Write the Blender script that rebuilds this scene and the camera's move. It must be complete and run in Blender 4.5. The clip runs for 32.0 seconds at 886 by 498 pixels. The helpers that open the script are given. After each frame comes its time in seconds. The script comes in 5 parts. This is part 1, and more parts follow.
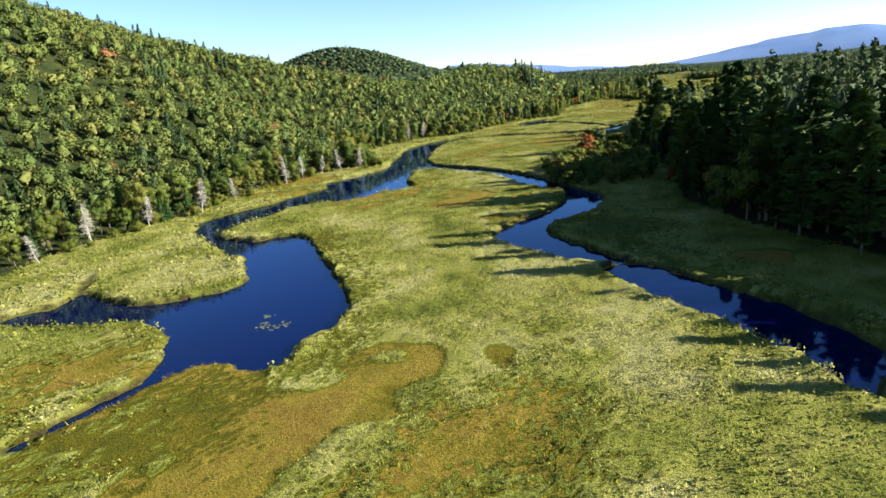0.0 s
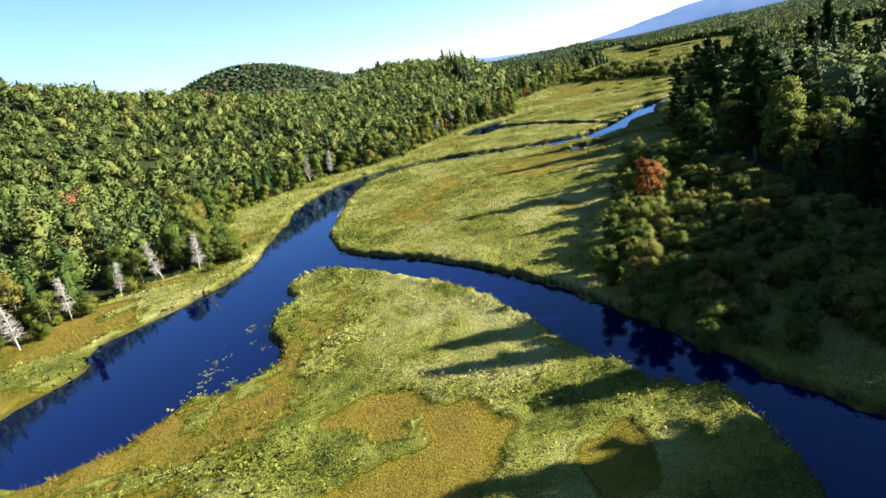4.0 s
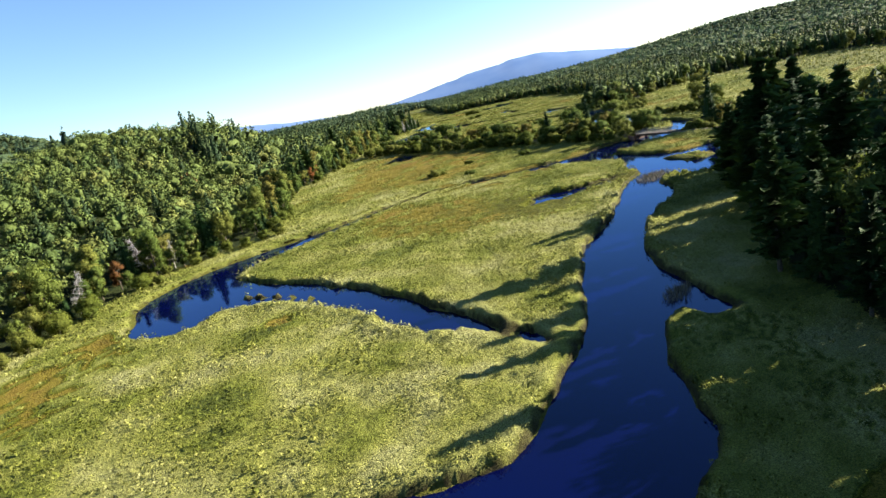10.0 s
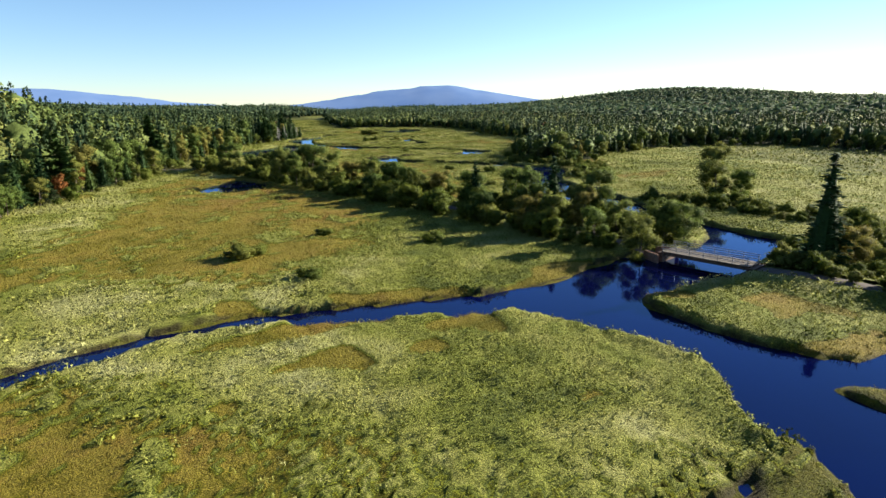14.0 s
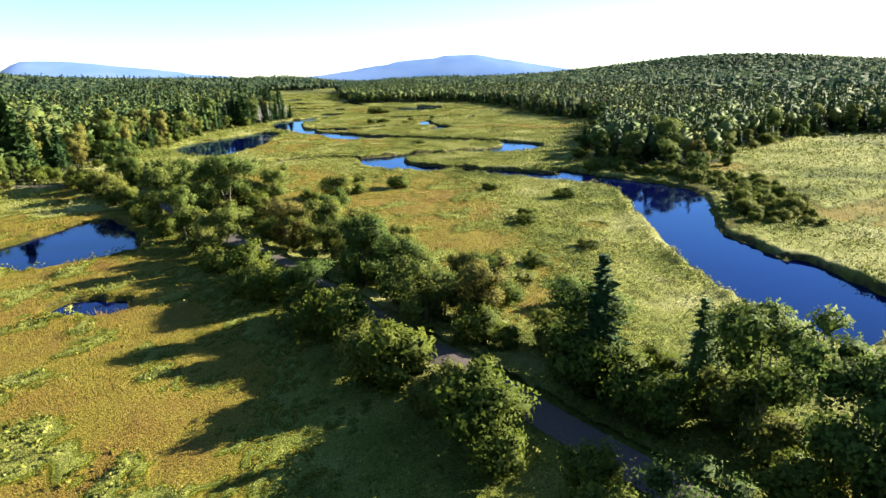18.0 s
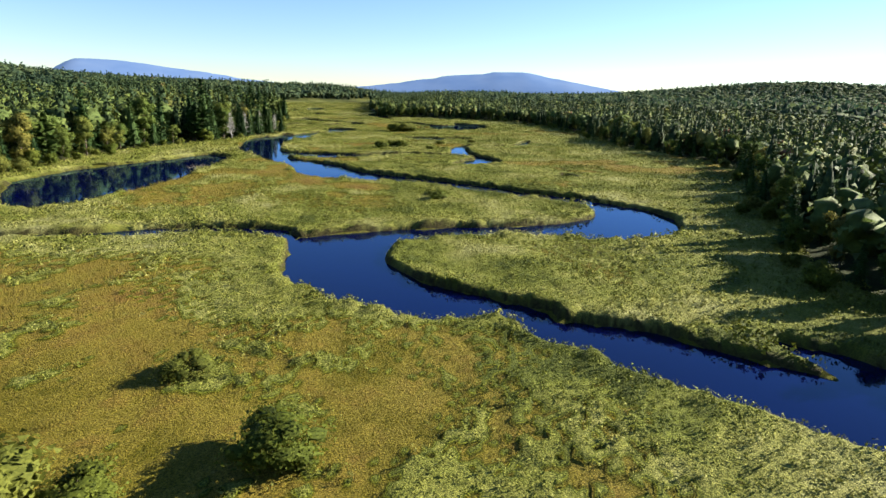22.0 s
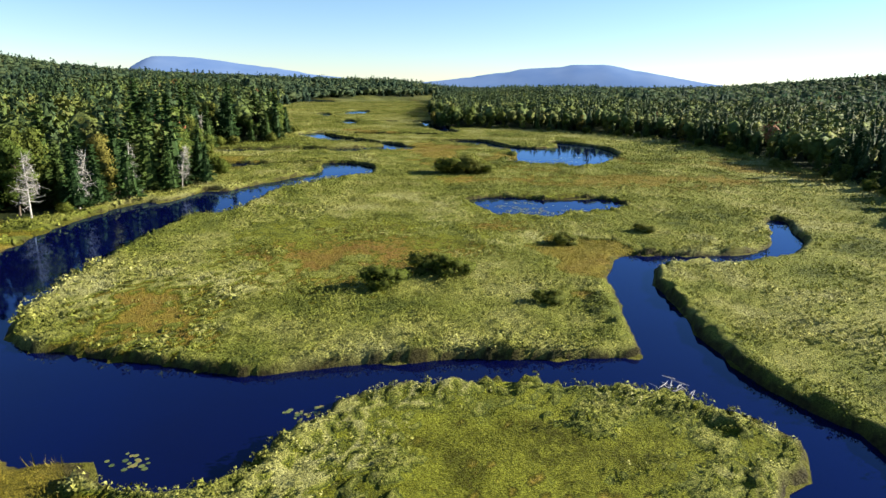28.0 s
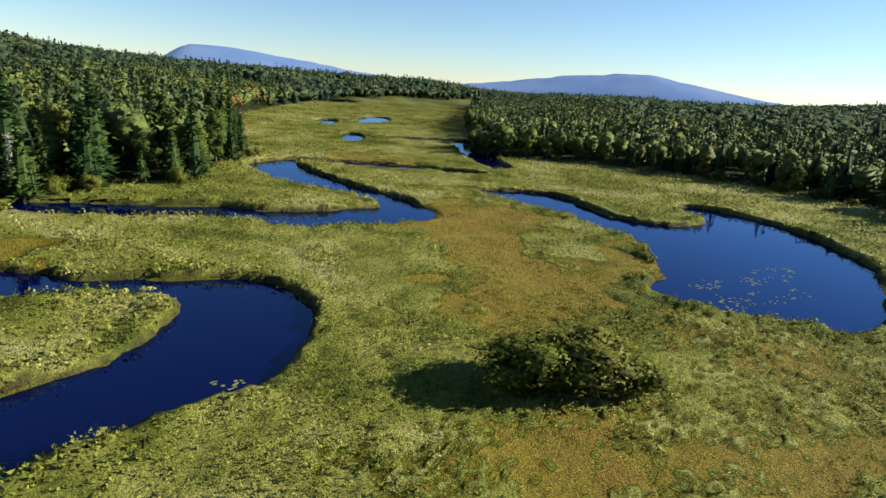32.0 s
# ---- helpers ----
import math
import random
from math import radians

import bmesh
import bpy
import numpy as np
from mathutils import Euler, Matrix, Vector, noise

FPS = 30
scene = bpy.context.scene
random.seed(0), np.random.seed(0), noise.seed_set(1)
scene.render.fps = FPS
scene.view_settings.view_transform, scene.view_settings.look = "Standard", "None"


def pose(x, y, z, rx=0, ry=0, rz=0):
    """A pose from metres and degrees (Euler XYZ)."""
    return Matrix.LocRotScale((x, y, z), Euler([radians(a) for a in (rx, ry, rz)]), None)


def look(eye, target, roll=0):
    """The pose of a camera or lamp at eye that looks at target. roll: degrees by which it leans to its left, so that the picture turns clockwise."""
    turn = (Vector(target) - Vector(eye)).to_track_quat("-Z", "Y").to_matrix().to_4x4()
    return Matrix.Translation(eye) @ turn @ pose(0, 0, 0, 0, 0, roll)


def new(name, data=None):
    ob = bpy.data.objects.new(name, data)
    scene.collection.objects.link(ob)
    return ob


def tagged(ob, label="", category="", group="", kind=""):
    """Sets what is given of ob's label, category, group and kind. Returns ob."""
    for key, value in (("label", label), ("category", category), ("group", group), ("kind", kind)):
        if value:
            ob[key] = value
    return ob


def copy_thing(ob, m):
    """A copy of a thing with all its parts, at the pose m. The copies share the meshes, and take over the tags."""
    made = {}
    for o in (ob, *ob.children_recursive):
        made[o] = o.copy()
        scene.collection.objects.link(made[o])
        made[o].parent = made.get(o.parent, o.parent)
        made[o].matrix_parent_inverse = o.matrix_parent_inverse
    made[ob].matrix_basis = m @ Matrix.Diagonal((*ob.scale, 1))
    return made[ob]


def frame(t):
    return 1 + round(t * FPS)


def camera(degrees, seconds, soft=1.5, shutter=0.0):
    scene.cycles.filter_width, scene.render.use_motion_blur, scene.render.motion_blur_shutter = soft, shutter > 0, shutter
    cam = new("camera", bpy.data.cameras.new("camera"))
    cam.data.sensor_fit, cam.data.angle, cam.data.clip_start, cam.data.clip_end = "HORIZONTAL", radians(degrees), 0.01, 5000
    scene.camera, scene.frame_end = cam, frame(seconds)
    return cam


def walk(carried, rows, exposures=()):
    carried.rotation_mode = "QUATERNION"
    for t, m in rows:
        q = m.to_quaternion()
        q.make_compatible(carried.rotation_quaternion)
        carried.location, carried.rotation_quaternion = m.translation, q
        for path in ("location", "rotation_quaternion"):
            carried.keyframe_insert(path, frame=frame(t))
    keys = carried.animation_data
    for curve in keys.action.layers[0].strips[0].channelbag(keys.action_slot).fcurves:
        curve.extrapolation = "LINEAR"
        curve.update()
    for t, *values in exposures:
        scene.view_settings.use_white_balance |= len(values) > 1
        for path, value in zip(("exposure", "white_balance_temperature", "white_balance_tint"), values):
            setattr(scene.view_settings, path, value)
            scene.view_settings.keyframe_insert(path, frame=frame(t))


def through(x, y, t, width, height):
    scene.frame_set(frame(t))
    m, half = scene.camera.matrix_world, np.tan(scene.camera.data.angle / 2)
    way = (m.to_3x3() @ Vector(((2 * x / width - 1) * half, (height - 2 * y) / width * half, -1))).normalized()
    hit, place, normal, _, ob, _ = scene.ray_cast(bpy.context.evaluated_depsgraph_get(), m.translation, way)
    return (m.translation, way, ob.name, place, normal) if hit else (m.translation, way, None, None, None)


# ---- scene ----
cam = camera(71.4, 32.0)
# seconds, eye x y z in metres, yaw, pitch and roll in degrees
PATH = [
    (0, -0.88, -0.88, 29.72, -0.87, -15.02, -5.39),
    (0.5, -0.33, 13.83, 29.94, -1.24, -15.19, -6.28),
    (1, 0.49, 29.31, 30.05, -1.74, -15.47, -6.36),
    (1.5, 1.55, 43.79, 30.09, -2.27, -15.79, -6.48),
    (2, 2.88, 58.65, 29.71, -2.97, -15.81, -7.07),
    (2.5, 4.32, 72.84, 29.35, -3.63, -15.62, -8.30),
    (4.5, 12.07, 129.69, 28.21, -6.84, -15.63, -13.36),
    (5, 15.15, 144.22, 27.91, -8.28, -15.50, -13.22),
    (5.5, 18.49, 157.88, 27.49, -9.86, -15.32, -12.77),
    (6, 22.57, 172.14, 27.03, -11.65, -15.23, -12.72),
    (6.5, 27.01, 185.97, 26.62, -13.38, -15.10, -12.18),
    (7, 32.01, 199.73, 26.18, -15.16, -14.95, -11.36),
    (7.5, 36.72, 212.24, 25.77, -16.97, -14.76, -11.18),
    (8, 42.03, 225.79, 25.29, -18.79, -14.45, -11.61),
    (8.5, 47.32, 238.49, 25.03, -20.44, -14.17, -11.82),
    (9, 53.11, 251.06, 24.95, -22.15, -13.94, -11.28),
    (9.5, 58.67, 262.08, 25.30, -23.61, -13.87, -11.35),
    (10, 65.27, 274.13, 25.68, -24.54, -13.88, -12.93),
    (10.5, 71.95, 285.57, 25.92, -25.30, -14.07, -15.16),
    (11, 79.60, 297.90, 25.81, -26.12, -14.26, -16.10),
    (11.5, 86.57, 308.98, 25.16, -27.56, -14.23, -13.29),
    (12, 93.28, 319.40, 24.42, -29.77, -14.30, -8.45),
    (12.5, 100.06, 329.86, 23.77, -32.46, -14.36, -3.98),
    (13, 107.55, 341.27, 23.25, -35.23, -14.02, -0.53),
    (13.5, 114.48, 351.29, 22.91, -36.34, -13.48, 0.07),
    (14, 122.03, 361.74, 22.93, -35.76, -13.27, -0.96),
    (14.5, 129.40, 371.62, 23.28, -34.83, -13.71, -1.71),
    (16.5, 155.59, 409.75, 23.57, -34.45, -15.32, -0.64),
    (17, 162.04, 419.30, 23.40, -34.43, -15.49, -0.30),
    (17.5, 168.33, 428.68, 23.18, -34.21, -15.66, -0.61),
    (18, 175.26, 439.01, 22.87, -33.47, -15.81, -1.41),
    (18.5, 181.96, 448.81, 22.56, -32.59, -15.93, -1.79),
    (19, 189.17, 459.09, 21.92, -32.10, -15.73, -1.05),
    (19.5, 196.04, 468.64, 21.31, -32.02, -15.39, -0.34),
    (20, 203.56, 479.71, 20.82, -32.23, -15.22, -0.24),
    (20.5, 210.62, 489.83, 20.39, -32.04, -15.05, -0.33),
    (21, 217.38, 499.81, 20.10, -31.30, -14.83, 0.09),
    (21.5, 223.81, 509.69, 19.85, -30.48, -14.63, 0.82),
    (22, 230.51, 520.50, 19.67, -29.92, -14.43, 1.41),
    (22.5, 236.54, 530.72, 19.74, -29.57, -14.40, 1.70),
    (23, 242.52, 541.14, 19.89, -29.37, -14.35, 1.63),
    (23.5, 248.34, 551.34, 20.17, -29.01, -14.41, 1.21),
    (24, 254.60, 562.76, 20.61, -28.13, -14.79, 0.63),
    (24.5, 259.80, 573.14, 21.13, -27.42, -15.37, 0.80),
    (25, 265.40, 585.19, 21.17, -27.01, -15.59, 1.61),
    (25.5, 270.69, 596.48, 20.89, -26.49, -15.38, 1.72),
    (27.5, 292.34, 642.84, 20.73, -23.65, -15.21, 0.57),
    (28, 297.89, 654.81, 20.70, -23.23, -15.05, 0.90),
    (28.5, 302.67, 665.82, 20.63, -23.10, -14.94, 1.44),
    (29, 307.42, 677.43, 20.48, -23.06, -14.73, 2.28),
    (29.5, 311.80, 688.38, 20.65, -22.72, -14.63, 2.64),
    (30, 316.49, 700.22, 21.08, -21.97, -14.78, 2.28),
    (30.5, 320.94, 711.57, 21.61, -21.18, -15.09, 1.73),
    (31, 325.62, 724.08, 21.90, -20.72, -15.33, 1.31),
    (31.5, 329.78, 735.93, 21.89, -20.68, -15.31, 2.11),
    (32, 334.17, 748.76, 21.65, -20.61, -15.02, 3.76),
]

# seconds and stops: the clip's camera meters as it turns to and from the low sun
EXPOSURES = [(0, 2.05), (2.5, 2.3), (6, 2.1), (9, 2.1), (12.5, 1.9), (14.5, 1.75), (17, 2.4), (19, 2.4), (20, 2.0), (21, 1.8), (23, 1.82), (25, 1.68), (28, 1.75), (30, 1.55), (32, 1.48)]
walk(cam, [(t, pose(x, y, z, 90 + pitch, 0, yaw) @ pose(0, 0, 0, 0, 0, roll)) for t, x, y, z, yaw, pitch, roll in PATH], EXPOSURES)

# ---- world, sun, exposure ----
SUN_ELEVATION, SUN_AZIMUTH = 21.5, 101.0  # degrees; azimuth clockwise from +y
scene.view_settings.exposure = 2.0
world = bpy.data.worlds.new("world")
scene.world = world
world.use_nodes = True
sky = world.node_tree.nodes.new("ShaderNodeTexSky")
sky.sky_type = "NISHITA"
sky.sun_disc = False
sky.sun_elevation = radians(SUN_ELEVATION)
sky.sun_rotation = radians(SUN_AZIMUTH)
sky.altitude = 500
sky.air_density, sky.dust_density, sky.ozone_density = 0.95, 0.0, 4.3
back = world.node_tree.nodes["Background"]
back.inputs["Strength"].default_value = 0.056
world.node_tree.links.new(sky.outputs[0], back.inputs[0])

sun_data = bpy.data.lights.new("sun", "SUN")
sun_data.energy, sun_data.angle, sun_data.color = 5.0, radians(0.6), (1.0, 0.91, 0.76)
sun = new("sun", sun_data)
az, el = radians(SUN_AZIMUTH), radians(SUN_ELEVATION)
to_sun = Vector((math.sin(az) * math.cos(el), math.cos(az) * math.cos(el), math.sin(el)))
sun.matrix_world = look((300, 300, 200), Vector((300, 300, 200)) - to_sun)

# ---- helpers ----
rng = np.random.default_rng(7)


def smooth(a, b, v):
    s = np.clip((v - a) / (b - a), 0, 1)
    return s * s * (3 - 2 * s)


def wave_noise(x, y, size, seed):
    """Smooth value noise in -1..1 of about that size in metres."""
    r = np.random.default_rng(seed)
    table = r.uniform(-1, 1, (256, 256))
    u, v = np.asarray(x, float) / size + 91.7, np.asarray(y, float) / size + 47.3
    i, j = np.floor(u).astype(int), np.floor(v).astype(int)
    a, b = u - i, v - j
    a, b = a * a * (3 - 2 * a), b * b * (3 - 2 * b)
    at = lambda p, q: table[p % 256, q % 256]
    return (at(i, j) * (1 - a) + at(i + 1, j) * a) * (1 - b) + (at(i, j + 1) * (1 - a) + at(i + 1, j + 1) * a) * b


def rounded(points, rounds=2):
    """A closed outline with its corners cut."""
    p = np.array(points, float)
    for _ in range(rounds):
        q = np.roll(p, -1, 0)
        p = np.stack([0.75 * p + 0.25 * q, 0.25 * p + 0.75 * q], 1).reshape(-1, 2)
    return p


def outline_distance(points, x, y):
    """Signed distance to a closed outline, negative inside."""
    p = np.asarray(points, float)
    d = np.full(x.shape, 1e9)
    inside = np.zeros(x.shape, bool)
    for (x1, y1), (x2, y2) in zip(p, np.roll(p, -1, 0)):
        ex, ey = x2 - x1, y2 - y1
        s = np.clip(((x - x1) * ex + (y - y1) * ey) / (ex * ex + ey * ey + 1e-9), 0, 1)
        d = np.minimum(d, (x - x1 - s * ex) ** 2 + (y - y1 - s * ey) ** 2)
        if y1 != y2:
            inside ^= ((y1 > y) != (y2 > y)) & (x < ex * (y - y1) / ey + x1)
    return np.where(inside, -1, 1) * np.sqrt(d)


def line_distance(points, x, y):
    p = np.asarray(points, float)
    d = np.full(np.shape(x), 1e18)
    for (x1, y1), (x2, y2) in zip(p[:-1], p[1:]):
        ex, ey = x2 - x1, y2 - y1
        s = np.clip(((x - x1) * ex + (y - y1) * ey) / (ex * ex + ey * ey), 0, 1)
        d = np.minimum(d, (x - x1 - s * ex) ** 2 + (y - y1 - s * ey) ** 2)
    return np.sqrt(d)


def mesh_from(name, verts, faces, material, smooth_shade=False, normals=None, **values):
    """A mesh from arrays: faces all triangles or all quads; normals: rounded shading of leaf sprays; values: one float a vertex, by name."""
    verts, faces = np.asarray(verts, np.float32), np.asarray(faces, np.int32)
    me = bpy.data.meshes.new(name)
    me.vertices.add(len(verts))
    me.vertices.foreach_set("co", verts.ravel())
    me.loops.add(faces.size)
    me.loops.foreach_set("vertex_index", faces.ravel())
    me.polygons.add(len(faces))
    me.polygons.foreach_set("loop_start", np.arange(0, faces.size, faces.shape[1], dtype=np.int32))
    me.polygons.foreach_set("use_smooth", np.full(len(faces), smooth_shade or normals is not None))
    for key, v in values.items():
        me.attributes.new(key, "FLOAT", "POINT").data.foreach_set("value", np.asarray(v, np.float32))
    me.update(calc_edges=True)
    if normals is not None:
        me.normals_split_custom_set_from_vertices(np.asarray(normals, np.float32))
    me.materials.append(material)
    return me


def part(name, bm, material, parent, label=""):
    """Links a bmesh, or a ready mesh, as one object under a thing or part."""
    if isinstance(bm, bmesh.types.BMesh):
        me = bpy.data.meshes.new(name)
        bm.to_mesh(me)
        bm.free()
        me.materials.append(material)
    else:
        me = bm
    ob = new(name, me)
    ob.parent = parent
    return tagged(ob, label) if label else ob


def thing(name, label, category, group="", kind=""):
    return tagged(new(name), label, category, group, kind)


# ---- materials ----
class Nodes:
    """Short-hand to build one node material."""

    def __init__(self, name):
        self.mat = bpy.data.materials.new(name)
        self.mat.use_nodes = True
        self.tree = self.mat.node_tree
        self.bsdf = self.tree.nodes["Principled BSDF"]
        self.out = self.tree.nodes["Material Output"]

    def node(self, kind, **inputs):
        n = self.tree.nodes.new(kind)
        for key, v in inputs.items():
            self.put(n.inputs[key.replace("_", " ")], v)
        return n

    def put(self, socket, v):
        if isinstance(v, bpy.types.NodeSocket):
            self.tree.links.new(v, socket)
        else:
            socket.default_value = v

    def place(self):
        return self.node("ShaderNodeNewGeometry").outputs["Position"]

    def noise(self, scale, detail=3.0, rough=0.55, where=None):
        n = self.node("ShaderNodeTexNoise", Scale=scale, Detail=detail, Roughness=rough)
        self.put(n.inputs["Vector"], where if where is not None else self.place())
        return n.outputs["Fac"]

    def ramp(self, fac, *stops):
        n = self.node("ShaderNodeValToRGB", Fac=fac)
        while len(n.color_ramp.elements) < len(stops):
            n.color_ramp.elements.new(0.5)
        for e, (p, c) in zip(n.color_ramp.elements, stops):
            e.position, e.color = p, (*c, 1)
        return n.outputs["Color"]

    def mix(self, fac, a, b, mode="MIX"):
        n = self.tree.nodes.new("ShaderNodeMix")
        n.data_type, n.blend_type = "RGBA", mode
        self.put(n.inputs[0], fac)
        for s, v in ((n.inputs[6], a), (n.inputs[7], b)):
            self.put(s, (*v, 1) if isinstance(v, tuple) and len(v) == 3 else v)
        return n.outputs[2]

    def math(self, op, a, b=0.0):
        n = self.tree.nodes.new("ShaderNodeMath")
        n.operation = op
        self.put(n.inputs[0], a)
        self.put(n.inputs[1], b)
        return n.outputs[0]

    def value(self, name):
        n = self.tree.nodes.new("ShaderNodeAttribute")
        n.attribute_name = name
        return n.outputs["Fac"]

    def bump(self, height, strength=0.5, distance=0.1):
        n = self.node("ShaderNodeBump", Height=height, Strength=strength, Distance=distance)
        self.put(self.bsdf.inputs["Normal"], n.outputs[0])

    def finish(self, color, rough=0.8, gloss=0.3, through=0.0):
        self.put(self.bsdf.inputs["Base Color"], color)
        self.put(self.bsdf.inputs["Roughness"], rough)
        self.put(self.bsdf.inputs["Specular IOR Level"], gloss)
        if through:
            t = self.node("ShaderNodeBsdfTranslucent")
            self.put(t.inputs["Color"], color)
            m = self.node("ShaderNodeMixShader", Fac=through)
            self.put(m.inputs[1], self.bsdf.outputs[0])
            self.put(m.inputs[2], t.outputs[0])
            self.put(self.out.inputs["Surface"], m.outputs[0])
        return self.mat


def leaf_material(name, *stops, through=0.38, random_object=True, grain=2.0):
    n = Nodes(name)
    if random_object:
        pick = n.node("ShaderNodeObjectInfo").outputs["Random"]
    else:
        pick = n.value("tree")
    base = n.ramp(pick, *stops)
    tone = n.value("tone")
    leafy = n.ramp(n.noise(grain, 3, 0.7), (0.3, (0.62, 0.64, 0.6)), (0.5, (0.97, 0.97, 0.97)), (0.7, (1.25, 1.22, 1.1)))
    base = n.mix(1.0, base, leafy, "MULTIPLY")
    n.bump(n.noise(1.6 * grain, 4, 0.7), 0.5, 0.5 / grain)
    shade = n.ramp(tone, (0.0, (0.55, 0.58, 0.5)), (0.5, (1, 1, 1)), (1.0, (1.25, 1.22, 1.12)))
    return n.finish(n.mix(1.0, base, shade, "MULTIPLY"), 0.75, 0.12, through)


BROADLEAF = leaf_material("broad_leaves", (0.0, (0.065, 0.105, 0.022)), (0.3, (0.095, 0.138, 0.028)), (0.6, (0.13, 0.165, 0.034)), (0.85, (0.165, 0.178, 0.038)), (1.0, (0.19, 0.165, 0.04)))
RED_LEAF = leaf_material("red_autumn_leaves", (0.0, (0.22, 0.085, 0.025)), (0.5, (0.17, 0.085, 0.028)), (1.0, (0.13, 0.055, 0.022)))
NEEDLES = leaf_material("conifer_needles", (0.0, (0.018, 0.045, 0.012)), (0.6, (0.035, 0.07, 0.016)), (1.0, (0.06, 0.095, 0.02)), through=0.05, grain=3.0)
SHRUB_LEAF = leaf_material("shrub_leaves", (0.0, (0.085, 0.115, 0.016)), (0.5, (0.12, 0.145, 0.022)), (1.0, (0.15, 0.16, 0.034)), grain=4.0)
# far leaves tinted blue: the air's haze is mixed into their colour
HAZED_LEAF = leaf_material("hazed_wood_leaves", (0.0, (0.026, 0.054, 0.034)), (0.3, (0.05, 0.085, 0.048)), (0.6, (0.076, 0.112, 0.052)), (0.9, (0.105, 0.128, 0.052)), (1.0, (0.12, 0.09, 0.04)), random_object=False, grain=0.6, through=0.45)
WOOD_LEAF = leaf_material("far_wood_leaves", (0.0, (0.022, 0.044, 0.018)), (0.2, (0.04, 0.064, 0.022)), (0.3, (0.056, 0.088, 0.024)), (0.6, (0.09, 0.12, 0.03)), (0.88, (0.13, 0.135, 0.036)), (0.95, (0.135, 0.1, 0.03)), (1.0, (0.17, 0.075, 0.035)), random_object=False, grain=1.1, through=0.06)

n = Nodes("bark")
BARK = n.finish(n.ramp(n.noise(6.0, 5), (0.3, (0.05, 0.04, 0.03)), (0.7, (0.16, 0.13, 0.1))), 0.9, 0.2)
n = Nodes("dead_grey_wood")
DEAD_WOOD = n.finish(n.ramp(n.noise(5.0, 5), (0.3, (0.2, 0.19, 0.175)), (0.7, (0.42, 0.4, 0.37))), 0.85, 0.2)

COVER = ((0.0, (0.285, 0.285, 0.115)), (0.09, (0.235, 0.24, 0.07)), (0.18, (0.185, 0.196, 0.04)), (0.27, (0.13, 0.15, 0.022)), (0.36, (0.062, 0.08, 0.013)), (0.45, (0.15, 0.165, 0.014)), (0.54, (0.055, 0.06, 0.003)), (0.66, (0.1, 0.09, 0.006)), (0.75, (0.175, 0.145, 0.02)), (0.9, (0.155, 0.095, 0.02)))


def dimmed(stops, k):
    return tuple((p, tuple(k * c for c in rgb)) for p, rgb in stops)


# marsh ground: the colours of what grows on it, sedge at the wet edge, dark floor in the woods, its colour deepened for
# tree shade
n = Nodes("marsh_ground")
fine = n.noise(2.2, 4, 0.65)
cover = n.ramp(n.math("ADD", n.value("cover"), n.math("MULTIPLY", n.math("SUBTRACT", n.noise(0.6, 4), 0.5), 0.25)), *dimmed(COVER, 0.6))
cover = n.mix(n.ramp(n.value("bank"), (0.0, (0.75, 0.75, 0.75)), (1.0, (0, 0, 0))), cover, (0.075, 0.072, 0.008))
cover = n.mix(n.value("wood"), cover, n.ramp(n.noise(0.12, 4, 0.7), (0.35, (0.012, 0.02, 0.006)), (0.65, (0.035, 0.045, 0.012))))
cover = n.mix(1.0, cover, n.ramp(fine, (0.3, (0.6, 0.6, 0.6)), (0.55, (1, 1, 1)), (0.75, (1.3, 1.3, 1.2))), "MULTIPLY")
n.bump(n.math("ADD", fine, n.noise(9.0, 3)), 0.9, 0.25)
GROUND = n.finish(cover, 0.95, 0.1)

n = Nodes("river_water")
ripple = n.math("ADD", n.noise(0.7, 4), n.math("MULTIPLY", n.noise(0.08, 2), 1.5))
rippled = n.node("ShaderNodeBump", Height=ripple, Strength=0.05, Distance=0.08).outputs[0]
deep = n.node("ShaderNodeBsdfDiffuse", Color=n.ramp(n.noise(0.05, 3), (0.35, (0.0006, 0.0018, 0.03)), (0.7, (0.0012, 0.0018, 0.02))), Normal=rippled)
sheen = n.node("ShaderNodeBsdfGlossy", Color=(0.42, 0.64, 1.0, 1), Roughness=0.04, Normal=rippled)
share = n.node("ShaderNodeFresnel", IOR=1.38, Normal=rippled)
blend = n.node("ShaderNodeMixShader", Fac=share.outputs[0])
n.put(blend.inputs[1], deep.outputs[0])
n.put(blend.inputs[2], sheen.outputs[0])
n.put(n.out.inputs["Surface"], blend.outputs[0])
WATER = n.mat

n = Nodes("gravel_road")
ROAD = n.finish(n.ramp(n.noise(8.0, 6, 0.7), (0.3, (0.05, 0.04, 0.034)), (0.7, (0.11, 0.092, 0.08))), 0.95, 0.15)
n = Nodes("weathered_bridge_timber")
TIMBER = n.finish(n.ramp(n.noise(4.0, 5, 0.6), (0.3, (0.07, 0.06, 0.05)), (0.7, (0.17, 0.15, 0.13))), 0.85, 0.2)
n = Nodes("galvanised_rail")
RAIL = n.finish(n.ramp(n.noise(5.0, 3), (0.3, (0.12, 0.13, 0.15)), (0.7, (0.22, 0.235, 0.26))), 0.5, 0.5)
n = Nodes("rusty_girder")
GIRDER = n.finish(n.ramp(n.noise(3.0, 5), (0.3, (0.05, 0.03, 0.02)), (0.7, (0.16, 0.09, 0.06))), 0.8, 0.3)
n = Nodes("red_brown_timber")
RUST_TIMBER = n.finish(n.ramp(n.noise(4.0, 5), (0.3, (0.1, 0.06, 0.04)), (0.7, (0.26, 0.15, 0.1))), 0.85, 0.2)
